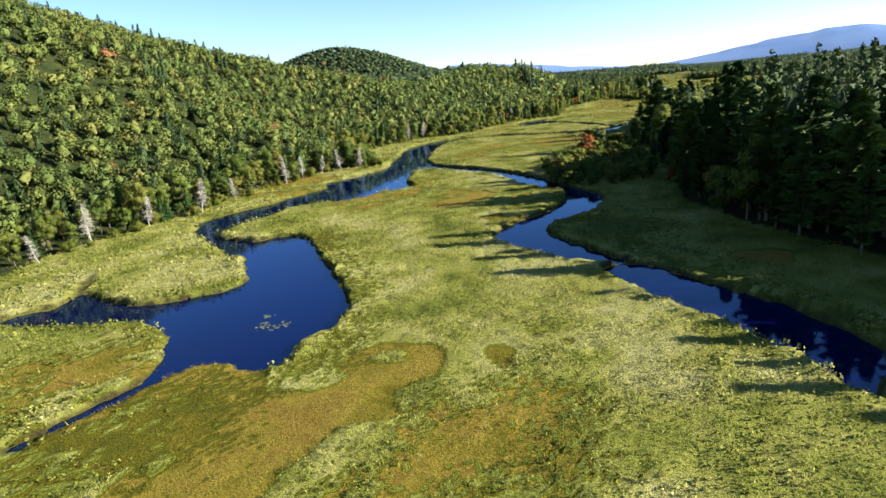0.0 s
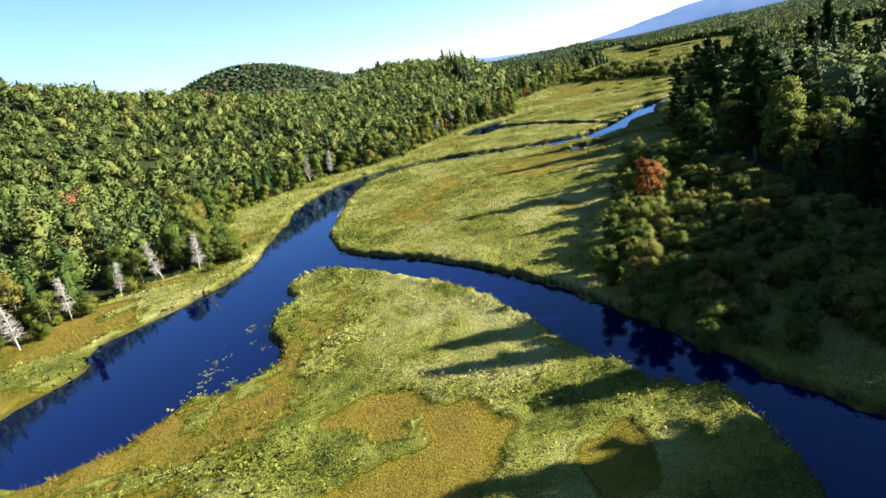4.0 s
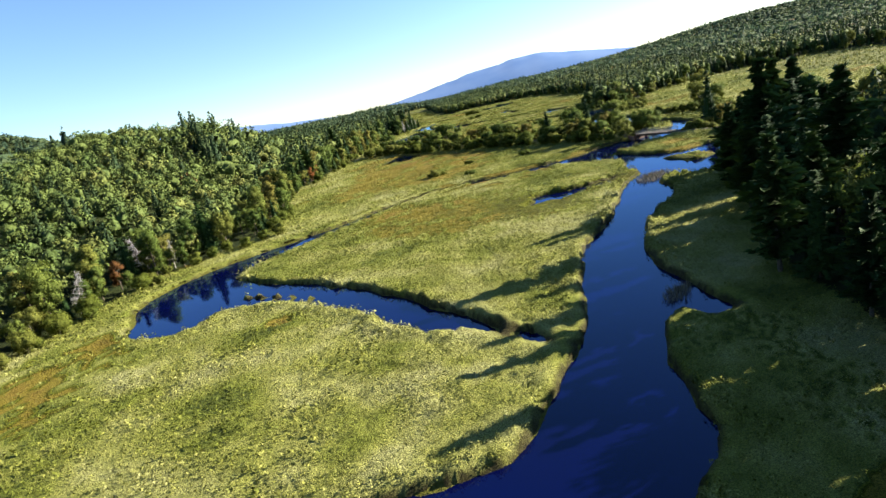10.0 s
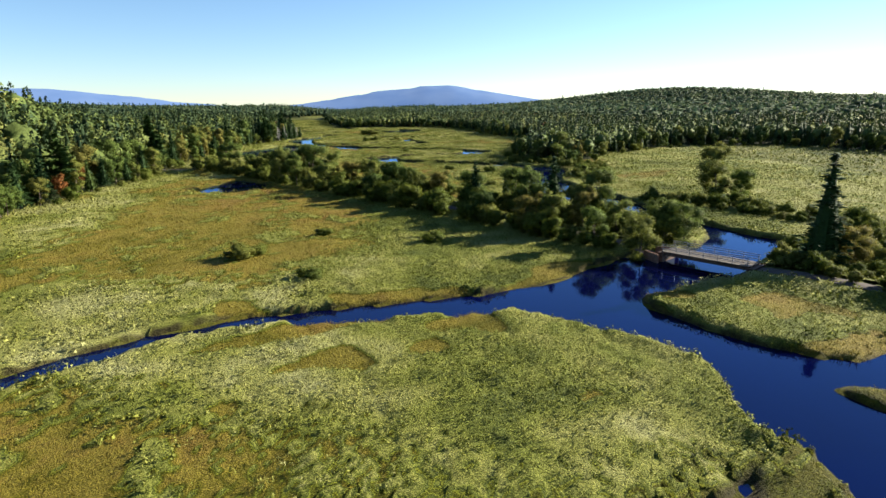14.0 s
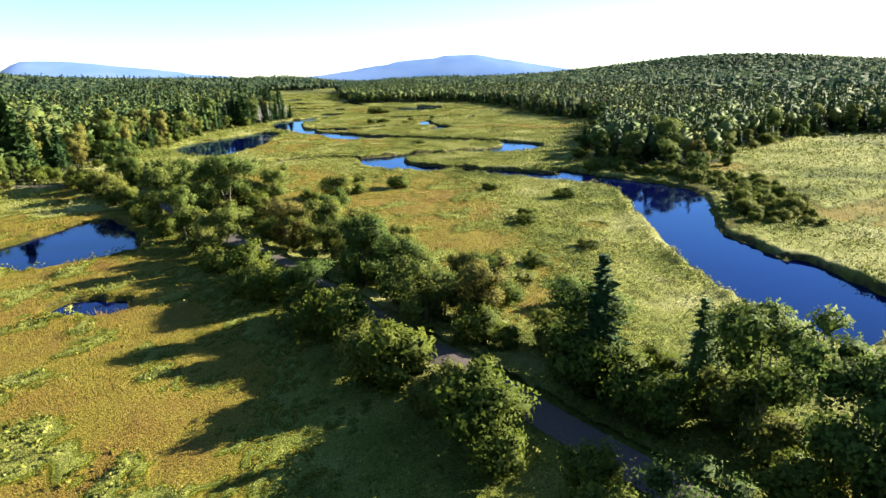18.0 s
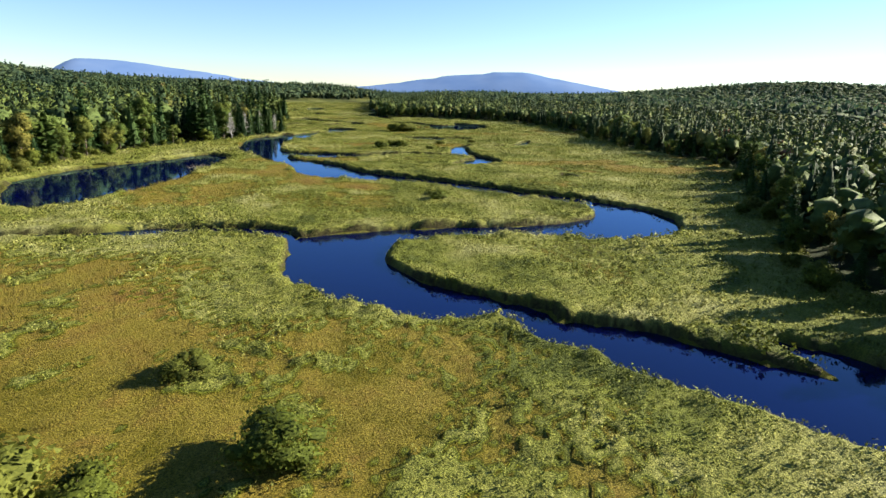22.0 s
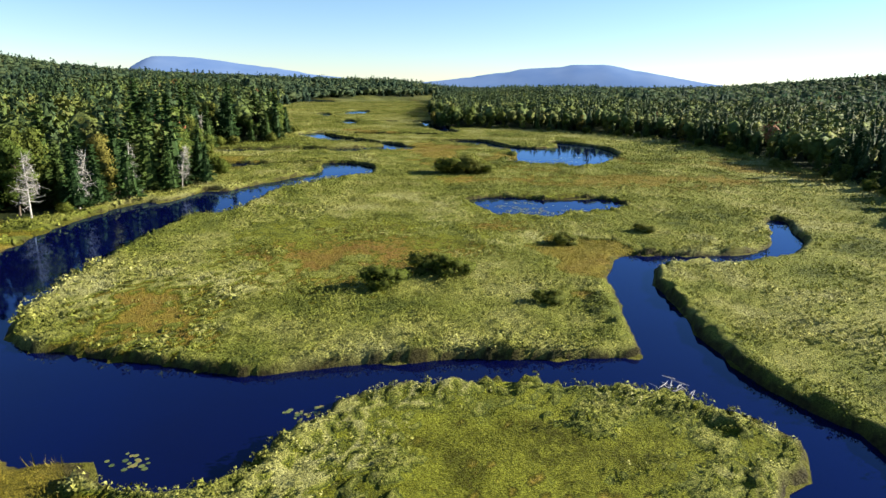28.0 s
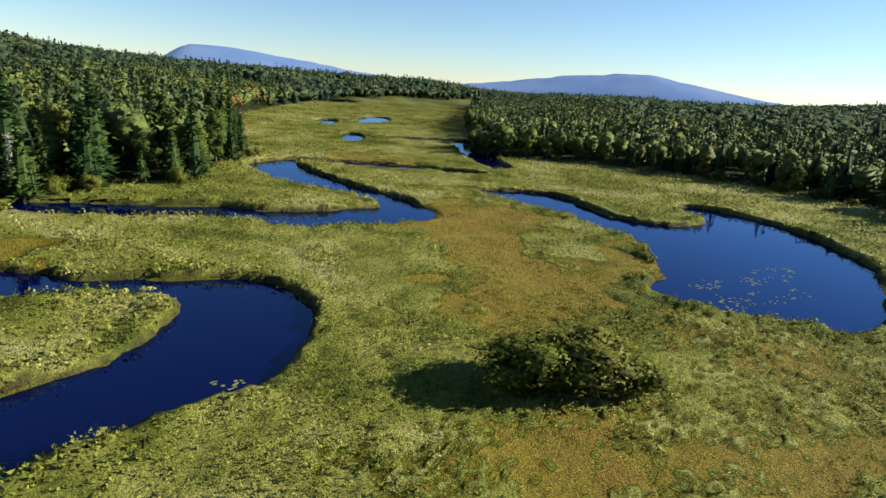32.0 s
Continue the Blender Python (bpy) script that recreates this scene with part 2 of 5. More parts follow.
# haze is put into the mountains' blue colour and a faint glow
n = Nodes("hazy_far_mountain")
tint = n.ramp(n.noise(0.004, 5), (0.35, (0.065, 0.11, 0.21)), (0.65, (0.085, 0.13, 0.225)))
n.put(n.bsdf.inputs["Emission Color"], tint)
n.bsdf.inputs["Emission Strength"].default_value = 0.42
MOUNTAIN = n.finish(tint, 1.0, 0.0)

# ---- plan ----
WATERS, ISLES, PATCHES = [], [], []
WATERS.append(rounded([(-63, 155), (-58, 166.5), (-43, 184), (-31, 204.5), (-7, 189), (-16, 180), (-23, 170.5), (-37, 171.5), (-45.5, 155), (-52.5, 142), (-47, 135), (-39, 131.5), (-39.5, 126.5), (-38.5, 117), (-38, 112.5)]))  # west channel a
WATERS.append(rounded([(-41, 126.5), (-37, 134.5), (-28, 132), (-24, 115.5), (-17, 95.5), (-14, 84), (-15, 75.5), (-18.5, 71), (-19.5, 65), (-23.5, 63), (-26, 67.5), (-31, 68), (-36, 59), (-41, 53), (-42, 50), (-43.5, 52), (-39, 58.5), (-35.5, 64), (-34.5, 69.5), (-39, 80), (-44, 85.5), (-53, 85.5), (-68, 89.5), (-70.5, 93.5), (-61, 96), (-66.5, 111.5), (-66, 114.5), (-59.5, 98.5), (-46.5, 92), (-40.5, 94), (-33, 97.5), (-35, 108)]))  # pond a
WATERS.append(rounded([(-37.5, 208.5), (-27, 218.5), (-15.5, 233.5), (-14, 257.5), (-9.5, 293.5), (-4.5, 310), (5.5, 293), (2.5, 277.5), (-0.5, 246.5), (2, 230.5), (14.5, 216), (26, 196.5), (31.5, 182.5), (34, 172.5), (36, 162.5), (37.5, 156.5), (36.5, 155.5), (29.5, 159), (27.5, 165.5), (25, 175.5), (22.5, 185.5), (19, 195.5), (13, 206), (2.5, 220.5), (-5.5, 220), (-7.5, 214.5), (-4, 207), (-7.5, 204.5), (-8, 195), (-4.5, 189.5), (-6.5, 183.5), (-10, 181), (-13, 180), (-27, 187)]))  # west channel b
WATERS.append(rounded([(33.5, 160), (34, 150.5), (31, 140), (24, 131), (16, 124.5), (11.5, 118.5), (11, 114.5), (14, 105), (18.5, 98), (20.5, 93), (31, 90.5), (27.5, 94.5), (25, 102), (22.5, 107.5), (21, 115), (22, 120), (29, 124), (35, 130.5), (39.5, 137), (40.5, 150.5)]))  # east bend
WATERS.append(rounded([(24, 88.5), (25.5, 83), (28.5, 71.5), (32, 64), (34.5, 56.5), (35, 48.5), (35, 43.5), (43.5, 55), (41, 67), (36, 78.5), (30, 90.5)]))  # east bend low
WATERS.append(rounded([(-12, 284), (-7.5, 306.5), (2.5, 325.5), (14.5, 334.5), (31, 335.5), (47.5, 324.5), (58, 317.5), (56, 307), (46, 316), (31, 325.5), (17.5, 322.5), (8.5, 308), (3, 283), (1.5, 263.5), (-2, 253.5), (-9.5, 261.5)]))  # main a
WATERS.append(rounded([(29, 331), (41, 327), (58.5, 316), (69, 312), (79, 308.5), (83, 307.5), (91, 314), (98.5, 319), (113.5, 336.5), (122, 343.5), (122.5, 337.5), (113, 324), (112.5, 312.5), (110.5, 310), (107.5, 318), (99, 310), (95.5, 302), (92, 299), (86.5, 297), (84.5, 295), (75, 298), (67.5, 301.5), (60, 305.5), (46, 313), (35, 320.5), (30.5, 323.5)]))  # main b
WATERS.append(rounded([(96.5, 319), (93, 330.5), (90.5, 347), (86.5, 361), (78, 381.5), (70.5, 383), (66.5, 373.5), (58.5, 375.5), (56.5, 381.5), (63.5, 405.5), (74.5, 411), (76, 396), (86, 374), (92, 358), (94.5, 337), (97.5, 320.5)]))  # main b2
WATERS.append(rounded([(72.5, 292), (74, 289), (78, 287), (82, 287), (88, 286), (94.5, 285.5), (101.5, 289), (102.5, 286.5), (99.5, 284), (95, 284.5), (85.5, 286.5), (81, 285.5), (79.5, 282.5), (76.5, 282.5), (73, 279), (71, 282), (68.5, 285), (71.5, 288)]))  # slough
WATERS.append(rounded([(57, 398), (72, 414), (101.5, 419.5), (114.5, 421.5), (113.5, 417.5), (100.5, 413.5), (72.5, 399), (70.5, 390), (75, 379.5), (83, 369), (89, 356.5), (91.5, 347.5), (93.5, 337), (94, 329.5), (90, 334), (87.5, 343), (85, 357), (79, 372), (71, 377.5), (66.5, 370), (60, 374.5)]))  # creek
WATERS.append(rounded([(100.5, 321.5), (108.5, 331), (115, 339.5), (119.5, 344), (127.5, 348.5), (145.5, 363.5), (154.5, 370.5), (153, 361), (150, 355.5), (144.5, 351), (135.5, 346.5), (123.5, 338), (118, 329), (115.5, 324), (113.5, 316), (107.5, 313.5)]))  # main c
WATERS.append(rounded([(138.5, 358), (149, 366.5), (152, 370), (158, 372.5), (164, 378), (162, 380), (170.5, 388.5), (171, 396.5), (168.5, 403), (168.5, 410), (154, 416.5), (138.5, 426), (122.5, 423), (112.5, 418.5), (104.5, 415.5), (104.5, 419.5), (113, 423.5), (123.5, 427), (138, 429), (155.5, 422), (166.5, 417.5), (181, 415.5), (192.5, 418.5), (203.5, 417), (206.5, 412.5), (208, 408.5), (199, 401.5), (193, 406), (179.5, 404), (178, 394.5), (179, 385), (184, 379.5), (191, 381), (191.5, 375.5), (185.5, 366), (166, 359), (160.5, 359.5), (161.5, 364.5), (158.5, 365.5), (152.5, 361.5), (151, 358), (148, 355), (145, 353.5)]))  # pool
WATERS.append(rounded([(153.5, 377.5), (149, 377.5), (146, 379.5), (142, 382), (139.5, 383), (137, 382), (136.5, 378.5), (133.5, 378), (133, 376.5), (136, 377.5), (139.5, 375), (142.5, 373.5), (144, 375), (149.5, 374), (153.5, 376), (158.5, 378.5)]))  # pond
WATERS.append(rounded([(226, 404), (225, 408), (226.5, 422), (233.5, 439), (246.5, 465.5), (254, 478.5), (241, 471), (233, 454.5), (228.5, 444), (223.5, 428), (222.5, 421), (216.5, 416.5), (206.5, 415), (197.5, 414.5), (190, 417), (190.5, 408.5), (180, 404.5), (188, 403.5), (196.5, 402), (200.5, 401.5), (207.5, 405.5), (214.5, 404.5), (220.5, 404.5)]))  # bridge reach
WATERS.append(rounded([(167.5, 545), (172.5, 549), (181.5, 558), (186, 558.5), (186.5, 540), (186, 531.5), (178.5, 531.5), (172, 531), (168, 535.5)]))  # meadow pool
WATERS.append(rounded([(174, 514), (178, 513.5), (182, 510), (180.5, 507), (176.5, 508.5), (174.5, 511)]))  # meadow pool b
WATERS.append(rounded([(227.5, 456.5), (230, 465), (233, 472), (237.5, 480), (247, 492.5), (267, 515), (276.5, 530.5), (277, 544.5), (278, 549.5), (280.5, 545), (281, 531), (283, 515), (279.5, 506.5), (268, 498.5), (257.5, 488), (251, 478.5), (247, 471.5), (242, 462)]))  # east reach
WATERS.append(rounded([(270, 520), (270.5, 525), (269, 532), (263.5, 549), (259.5, 559), (264.5, 561.5), (271.5, 553), (275, 541), (278.5, 543), (277, 539), (278.5, 532.5), (279, 523.5)]))  # bend
WATERS.append(rounded([(253.5, 565.5), (252.5, 569), (249.5, 573), (248, 579), (247.5, 583.5), (250, 591.5), (252, 597), (251, 599.5), (245, 605.5), (239, 609), (242.5, 611), (252, 603.5), (253.5, 599.5), (258.5, 600), (271.5, 598), (286, 593), (299.5, 592.5), (304, 596), (307, 602.5), (299, 620.5), (291.5, 633.5), (302, 635.5), (307, 616), (315.5, 596), (313.5, 589), (307, 581.5), (299, 577.5), (290.5, 580.5), (286.5, 586), (272, 591.5), (264, 592), (260.5, 588), (259, 582.5), (260, 573.5), (264.5, 565), (267, 559)]))  # bend
WATERS.append(rounded([(227, 670), (235, 677), (247.5, 699), (262.5, 712), (262, 700), (255, 678.5), (242.5, 674.5), (234, 667.5), (233.5, 647), (230.5, 636.5)]))  # backwater w
WATERS.append(rounded([(306.5, 603.5), (302.5, 611.5), (297, 623.5), (292.5, 633), (288, 639.5), (283, 642), (276, 650), (272, 659.5), (275.5, 674.5), (271.5, 701.5), (270, 717.5), (281, 756), (293.5, 776), (295, 756.5), (285, 729), (281.5, 710.5), (293, 703.5), (305, 694.5), (303.5, 689), (290, 691.5), (278.5, 699), (281.5, 685.5), (287.5, 674.5), (286.5, 669.5), (286, 663), (292, 649.5), (299.5, 636.5), (304, 624.5), (308, 616), (311, 610.5), (315, 608)]))  # reach
WATERS.append(rounded([(341.5, 710), (344, 707.5), (333.5, 687), (334, 672), (331.5, 663), (322.5, 660), (313.5, 660.5), (314, 663), (323.5, 670.5), (327.5, 675.5), (328, 685.5)]))  # oxbow
WATERS.append(rounded([(330, 638.5), (333, 637.5), (330.5, 631), (328, 632.5)]))  # pool
WATERS.append(rounded([(278.5, 734.5), (283.5, 751.5), (295.5, 769.5), (305, 785.5), (331.5, 812.5), (342.5, 806), (328.5, 793), (308, 773), (295.5, 750.5), (285, 726), (282.5, 714.5)]))  # river
WATERS.append(rounded([(284.5, 704.5), (292, 700), (303.5, 697), (312, 696), (324.5, 692), (330.5, 688.5), (334, 692), (339, 701), (344, 710.5), (346.5, 713.5), (353.5, 711), (365.5, 709.5), (371, 711), (382.5, 723), (386.5, 723.5), (376, 711.5), (368, 709), (356.5, 709.5), (350, 711.5), (347, 708.5), (340.5, 698.5), (336.5, 690), (334.5, 680), (335, 674), (330.5, 671.5), (326.5, 673), (329.5, 674), (330.5, 677), (328.5, 682.5), (327.5, 685), (322, 688.5), (316, 690.5), (307, 693), (305, 689.5), (299.5, 686.5), (299.5, 685), (293.5, 686), (292.5, 689), (287.5, 690)]))  # band
WATERS.append(rounded([(346.5, 757.5), (354.5, 756), (359, 750.5), (370.5, 749.5), (371.5, 744), (363.5, 740), (352.5, 740), (346, 744)]))  # pond
WATERS.append(rounded([(384, 806.5), (402, 834.5), (410.5, 827), (422, 818.5), (415.5, 804.5), (396.5, 788), (388.5, 792.5)]))  # pondb
WATERS.append(rounded([(345, 756.5), (349, 756.5), (352.5, 754), (355.5, 750), (361, 748), (364.5, 746), (369, 748.5), (372, 745), (370, 741), (362, 737.5), (357.5, 739.5), (352.5, 736), (350.5, 738.5), (349.5, 740.5), (344.5, 740.5), (345.5, 744.5), (345.5, 753.5)]))  # pond
WATERS.append(rounded([(313.5, 817.5), (324, 816), (337.5, 815.5), (341, 810.5), (342, 804.5), (340.5, 798), (339, 793), (336, 790), (332, 787.5), (329.5, 786), (325.5, 785.5), (323, 782), (320.5, 792.5), (323, 794), (326.5, 797.5), (329, 801), (330, 804), (328, 809), (321, 811), (315.5, 810.5)]))  # bend
WATERS.append(rounded([(304, 855), (319, 852), (335, 848), (342.5, 844), (341, 838), (354, 836.5), (365, 839.5), (369.5, 845.5), (367.5, 858), (360, 873), (353.5, 896), (351.5, 905.5), (355, 913.5), (378.5, 906.5), (399.5, 891), (394, 888.5), (376.5, 898.5), (357.5, 906), (355, 916.5), (341.5, 906), (341, 898.5), (346.5, 876), (358, 864), (362, 853), (359.5, 848), (342, 845.5), (327, 851), (303, 858)]))  # dark creek
WATERS.append(rounded([(385.5, 870.5), (403.5, 864), (400.5, 844), (404, 835.5), (410.5, 834.5), (418.5, 834.5), (421, 848.5), (427.5, 851), (432.5, 832.5), (426, 814), (419, 803.5), (394.5, 786), (388.5, 791.5), (381, 799), (379.5, 803), (386, 808.5), (393, 810), (394.5, 824.5), (392.5, 844.5), (383.5, 864)]))  # big pond
WATERS.append(rounded([(418, 966.5), (435, 971), (412, 919), (412.5, 904), (403, 895), (405, 924.5)]))  # far reach
WATERS.append(rounded([(380, 1059), (390, 1054), (425, 1087), (418, 1060), (387.5, 1036)]))  # far pools
WATERS.append(rounded([(378.5, 985.5), (387.5, 988.5), (383.5, 967), (374.5, 960.5)]))  # far pools b
WATERS.append(rounded([(390.5, 983), (413.5, 983.5), (430, 975.5), (426, 966.5), (404.5, 968.5)]))  # far pools c
WATERS.append(rounded([(384, 1436), (431, 1398), (471, 1370), (456, 1300), (414, 1288), (378, 1250)]))  # far lake
WATERS.append(rounded([(284.5, 704), (296, 698), (306.5, 693.5), (305, 689.5), (299.5, 686.5), (297.5, 684.5), (288, 688.5)]))  # band low
WATERS.append(rounded([(207, 617), (219, 617), (231.5, 613), (244, 611), (253, 606), (254, 602), (251.5, 602), (243.5, 608), (231, 610.5), (218.5, 614), (207.5, 614)]))  # creek w
WATERS.append(rounded([(138, 427), (148, 425.5), (163.5, 419), (175.5, 415), (189.5, 416.5), (196.5, 412.5), (197, 408.5), (187.5, 406.5), (180, 404.5), (176.5, 400.5), (170.5, 404), (170.5, 410), (160, 414.5), (155, 416), (147, 423), (137.5, 424.5)]))  # pool
WATERS.append(rounded([(295.5, 820.5), (302, 823), (311.5, 821.5), (319, 819), (320.5, 813), (311.5, 812.5), (302, 809.5), (297.5, 808.5)]))  # dark creek
WATERS.append(rounded([(333, 854.5), (342.5, 847.5), (360.5, 852), (369, 848), (360, 840), (341.5, 840.5), (332.5, 848.5)]))  # dark creekb
WATERS.append(rounded([(214.5, 669.5), (235.5, 692.5), (265, 707.5), (264.5, 695), (244.5, 658.5), (229, 638), (218, 631)]))  # backwater
WATERS.append(rounded([(303, 858), (318.5, 855.5), (335.5, 852.5), (342, 848.5), (341.5, 841.5), (335, 843.5), (320, 846.5), (305.5, 848)]))  # dark creek w
ISLES.append(rounded([(151.5, 374.5), (158.5, 379), (163.5, 379), (160.5, 374), (155.5, 371), (151, 371), (149.5, 372.5)]))  # isle
ISLES.append(rounded([(175, 382.5), (178, 377), (180, 371), (178, 368.5), (172, 368.5), (172.5, 373.5), (172.5, 378.5)]))  # bar
ISLES.append(rounded([(180.5, 405.5), (190.5, 404), (200.5, 400.5), (197.5, 390), (188, 381.5), (181.5, 380), (179, 385), (178, 394.5)]))  # pen
ISLES.append(rounded([(306.5, 693), (316, 690.5), (322, 688.5), (327.5, 685), (328.5, 682.5), (330.5, 677), (329, 674), (326.5, 673), (318, 673), (310, 674.5), (301, 680.5), (299.5, 684.5), (299.5, 686), (305.5, 689)]))  # isle
ISLES.append(rounded([(99.5, 310.5), (108, 318.5), (110, 311), (107, 301), (104, 293), (97.5, 289.5), (91, 291.5), (86, 295.5), (87, 297), (93, 299), (96.5, 303.5)]))  # isle
ISLES.append(rounded([(287.5, 690), (290, 690.5), (292.5, 689.5), (292, 688), (289.5, 687.5), (288, 688.5)]))  # isle
WATERS.append(rounded([(344, 711.5), (347, 714), (351.5, 713.5), (361.5, 709.5), (368.5, 710), (376.5, 715.5), (382.5, 723), (388, 724), (377, 711.5), (369.5, 707), (361, 706.5), (349, 710), (346.5, 707.5), (342.5, 701.5), (340, 695.5), (336.5, 690), (335, 685), (334.5, 679), (335.5, 674.5), (332, 672.5), (331.5, 677.5), (330, 681.5), (330.5, 686.5), (334.5, 693.5), (340, 702.5)]))  # side channel
WATERS.append(rounded([(420, 977), (439, 978), (412, 915.5), (407.5, 927.5)]))  # far reach low
WATERS.append(rounded([(380, 995), (389, 994), (382.5, 959.5), (374, 957)]))  # far pool near
WATERS.append(rounded([(381, 1071), (393.5, 1070), (384, 1028.5), (377.5, 1028.5)]))  # far pool mid
WATERS.append(rounded([(406.5, 1093.5), (434, 1119.5), (415, 1055.5), (401.5, 1052.5)]))  # far pool east
WATERS.append(rounded([(330.5, 805), (326.5, 797.5), (319.5, 792.5), (316, 789.5), (309.5, 783), (306.5, 780), (301.5, 775), (297.5, 771), (301.5, 754), (304.5, 758.5), (308, 764.5), (313, 773.5), (319, 778), (326, 785.5), (335.5, 790), (342, 800.5), (342, 809.5), (337, 815), (332.5, 815.5)]))  # bend below the isle
ISLES.append(rounded([(300, 807), (308, 804), (314.5, 807.5), (320.5, 813), (330, 811.5), (331, 805), (326.5, 796), (319.5, 791.5), (316, 788.5), (309.5, 782.5), (306.5, 779.5), (304, 776.5)]))  # bend isle
ISLES.append(rounded([(403.5, 860.5), (405, 843.5), (406.5, 833), (417, 834), (419, 844), (414.5, 857)]))  # pond spit
ISLES.append(rounded([(263.5, 495), (267.5, 494.5), (263, 487), (252, 482.5), (255, 487)]))  # sedge spit
WATERS.append(rounded([(218.5, 393.5), (225.5, 391.5), (221, 383.5), (214, 381.5), (212.5, 385)]))  # pool beside the bank



def patch(kind, outline):
    """A stretch of meadow of one kind of growth, or of painted shade."""
    PATCHES.append((kind, rounded(outline)))


# dark growth laid where the pine grove's shadow falls: shade put into colour
patch("grove_shade", [(24.5, 123.5), (35, 129), (41, 129), (43.5, 105.5), (30.5, 90), (27, 94), (24.5, 101), (21.5, 111.5)])
patch("grove_shade", [(37, 111.5), (38.5, 94), (48, 61), (40.5, 51), (34.5, 75), (30, 97)])
patch("grove_shade", [(107, 317), (109, 309.5), (102.5, 292.5), (99, 278.5), (91.5, 274), (105, 298)])
patch("ochre", [(-8.5, 41), (-3, 51.5), (5.5, 56.5), (8, 52.5), (6, 42.5), (0.5, 37.5), (-8, 39)])
patch("ochre", [(-52.5, 73), (-43.5, 80), (-37, 76), (-38.5, 63.5), (-45.5, 55.5), (-55.5, 70.5)])
patch("ochre", [(-36, 172.5), (-10.5, 182), (4.5, 216), (1.5, 180), (-17.5, 148)])
patch("ochre", [(14, 258), (26, 279.5), (35.5, 287.5), (36, 276.5), (24.5, 248.5), (24, 232), (9, 245.5)])
patch("ochre", [(43, 289), (63.5, 292), (78, 280.5), (67.5, 256.5), (56, 254), (42, 260.5)])
patch("ochre", [(149, 522.5), (183.5, 464), (154, 435.5), (115, 466)])
patch("ochre", [(30, 373.5), (41, 377), (51, 378), (47.5, 355), (38, 356.5)])
patch("ochre", [(114.5, 429.5), (143.5, 386.5), (130, 363), (101.5, 387)])
patch("ochre", [(118, 470), (181, 581.5), (191, 506.5), (191.5, 476), (166.5, 454), (131.5, 466), (118.5, 453)])
patch("brown", [(104.5, 406), (118, 402.5), (130.5, 395.5), (121.5, 379.5), (120.5, 370.5), (104.5, 382.5)])
patch("rust", [(158, 546.5), (171, 579), (176.5, 558), (182, 519), (184, 495.5), (178.5, 482), (166.5, 477), (158, 482.5)])
patch("ochre", [(215, 613), (240.5, 582.5), (232.5, 558.5), (212.5, 552), (212.5, 573.5)])
patch("rust", [(214, 608.5), (229.5, 599), (225.5, 581.5), (212.5, 583.5)])
patch("ochre", [(209, 498.5), (219, 496.5), (223.5, 488.5), (219.5, 480), (210.5, 481), (211.5, 487)])
patch("rust", [(208.5, 598.5), (229, 594.5), (234.5, 576), (222, 563.5), (210.5, 563.5)])
patch("ochre", [(240, 646.5), (263.5, 654), (271.5, 665.5), (257.5, 631), (243, 626), (231.5, 628)])
patch("ochre", [(278, 575.5), (284.5, 570), (281, 567), (277, 570)])
patch("brown", [(254, 645.5), (258.5, 634.5), (266, 622.5), (277.5, 620.5), (274, 612), (258, 618)])
patch("ochre", [(315.5, 632.5), (324, 623), (318, 619), (313, 628)])
patch("rust", [(290.5, 713), (297.5, 717), (298.5, 707), (296, 703.5), (292, 706)])
patch("ochre", [(304, 732.5), (327.5, 742), (337, 724), (324, 720), (311, 711.5), (305.5, 717.5)])
patch("ochre", [(352.5, 784), (420, 763), (418, 746), (367, 755.5)])
patch("rust", [(358.5, 805), (370, 819), (373.5, 811), (373, 796), (365.5, 792), (357.5, 796)])
patch("rust", [(372, 794.5), (382, 786), (389, 782), (380.5, 776), (373, 783.5)])
patch("brown", [(338.5, 776.5), (345.5, 783), (352, 782), (358, 777.5), (360.5, 770.5)])
patch("green", [(322, 727.5), (325, 733), (329.5, 733.5), (330, 729), (327.5, 725.5)])
patch("green", [(239, 754), (245, 759), (262, 745), (256.5, 733.5), (242, 733)])
patch("olive", [(-41, 48.5), (-34.5, 55.5), (-30.5, 65), (-24.5, 65), (-19, 58.5), (-20, 53), (-23.5, 47.5), (-27.5, 43.5), (-38, 44)])
patch("olive", [(-27.5, 137), (-20, 121), (-11, 81.5), (-12, 70), (-15, 61.5), (-18.5, 60.5), (-16, 67.5), (-13.5, 82.5), (-22.5, 109)])
patch("olive", [(-26.5, 121.5), (-27.5, 134), (-21, 131.5), (-20.5, 123.5), (-22.5, 119.5)])
patch("olive", [(74.5, 298), (85, 294), (94.5, 287), (93, 285.5), (80, 285), (72, 290.5), (69, 287), (64.5, 283.5), (60, 288.5), (67, 295.5)])
patch("olive", [(129, 394.5), (137.5, 390), (150.5, 378.5), (158.5, 378), (163.5, 376.5), (153.5, 369.5), (149.5, 371.5), (141, 372.5), (126.5, 374), (122.5, 378.5)])
patch("olive", [(123.5, 379.5), (130.5, 379), (141, 372.5), (141, 367), (136, 365), (129.5, 365.5), (121.5, 369.5), (122, 373.5)])
patch("olive", [(175, 383), (177.5, 377), (177.5, 368.5), (169.5, 367), (168.5, 374)])
patch("olive", [(158.5, 366), (161.5, 364), (159.5, 359), (149.5, 358), (151, 360.5)])
patch("olive", [(286, 586), (288.5, 579), (286, 572), (283.5, 574.5), (282, 579.5)])
patch("olive", [(346, 759), (365.5, 753.5), (375.5, 744), (356.5, 731), (341.5, 737.5)])
patch("olive", [(343.5, 757.5), (354, 756.5), (371.5, 749), (373, 739.5), (363.5, 735.5), (350, 734), (342, 737.5), (342.5, 742.5)])
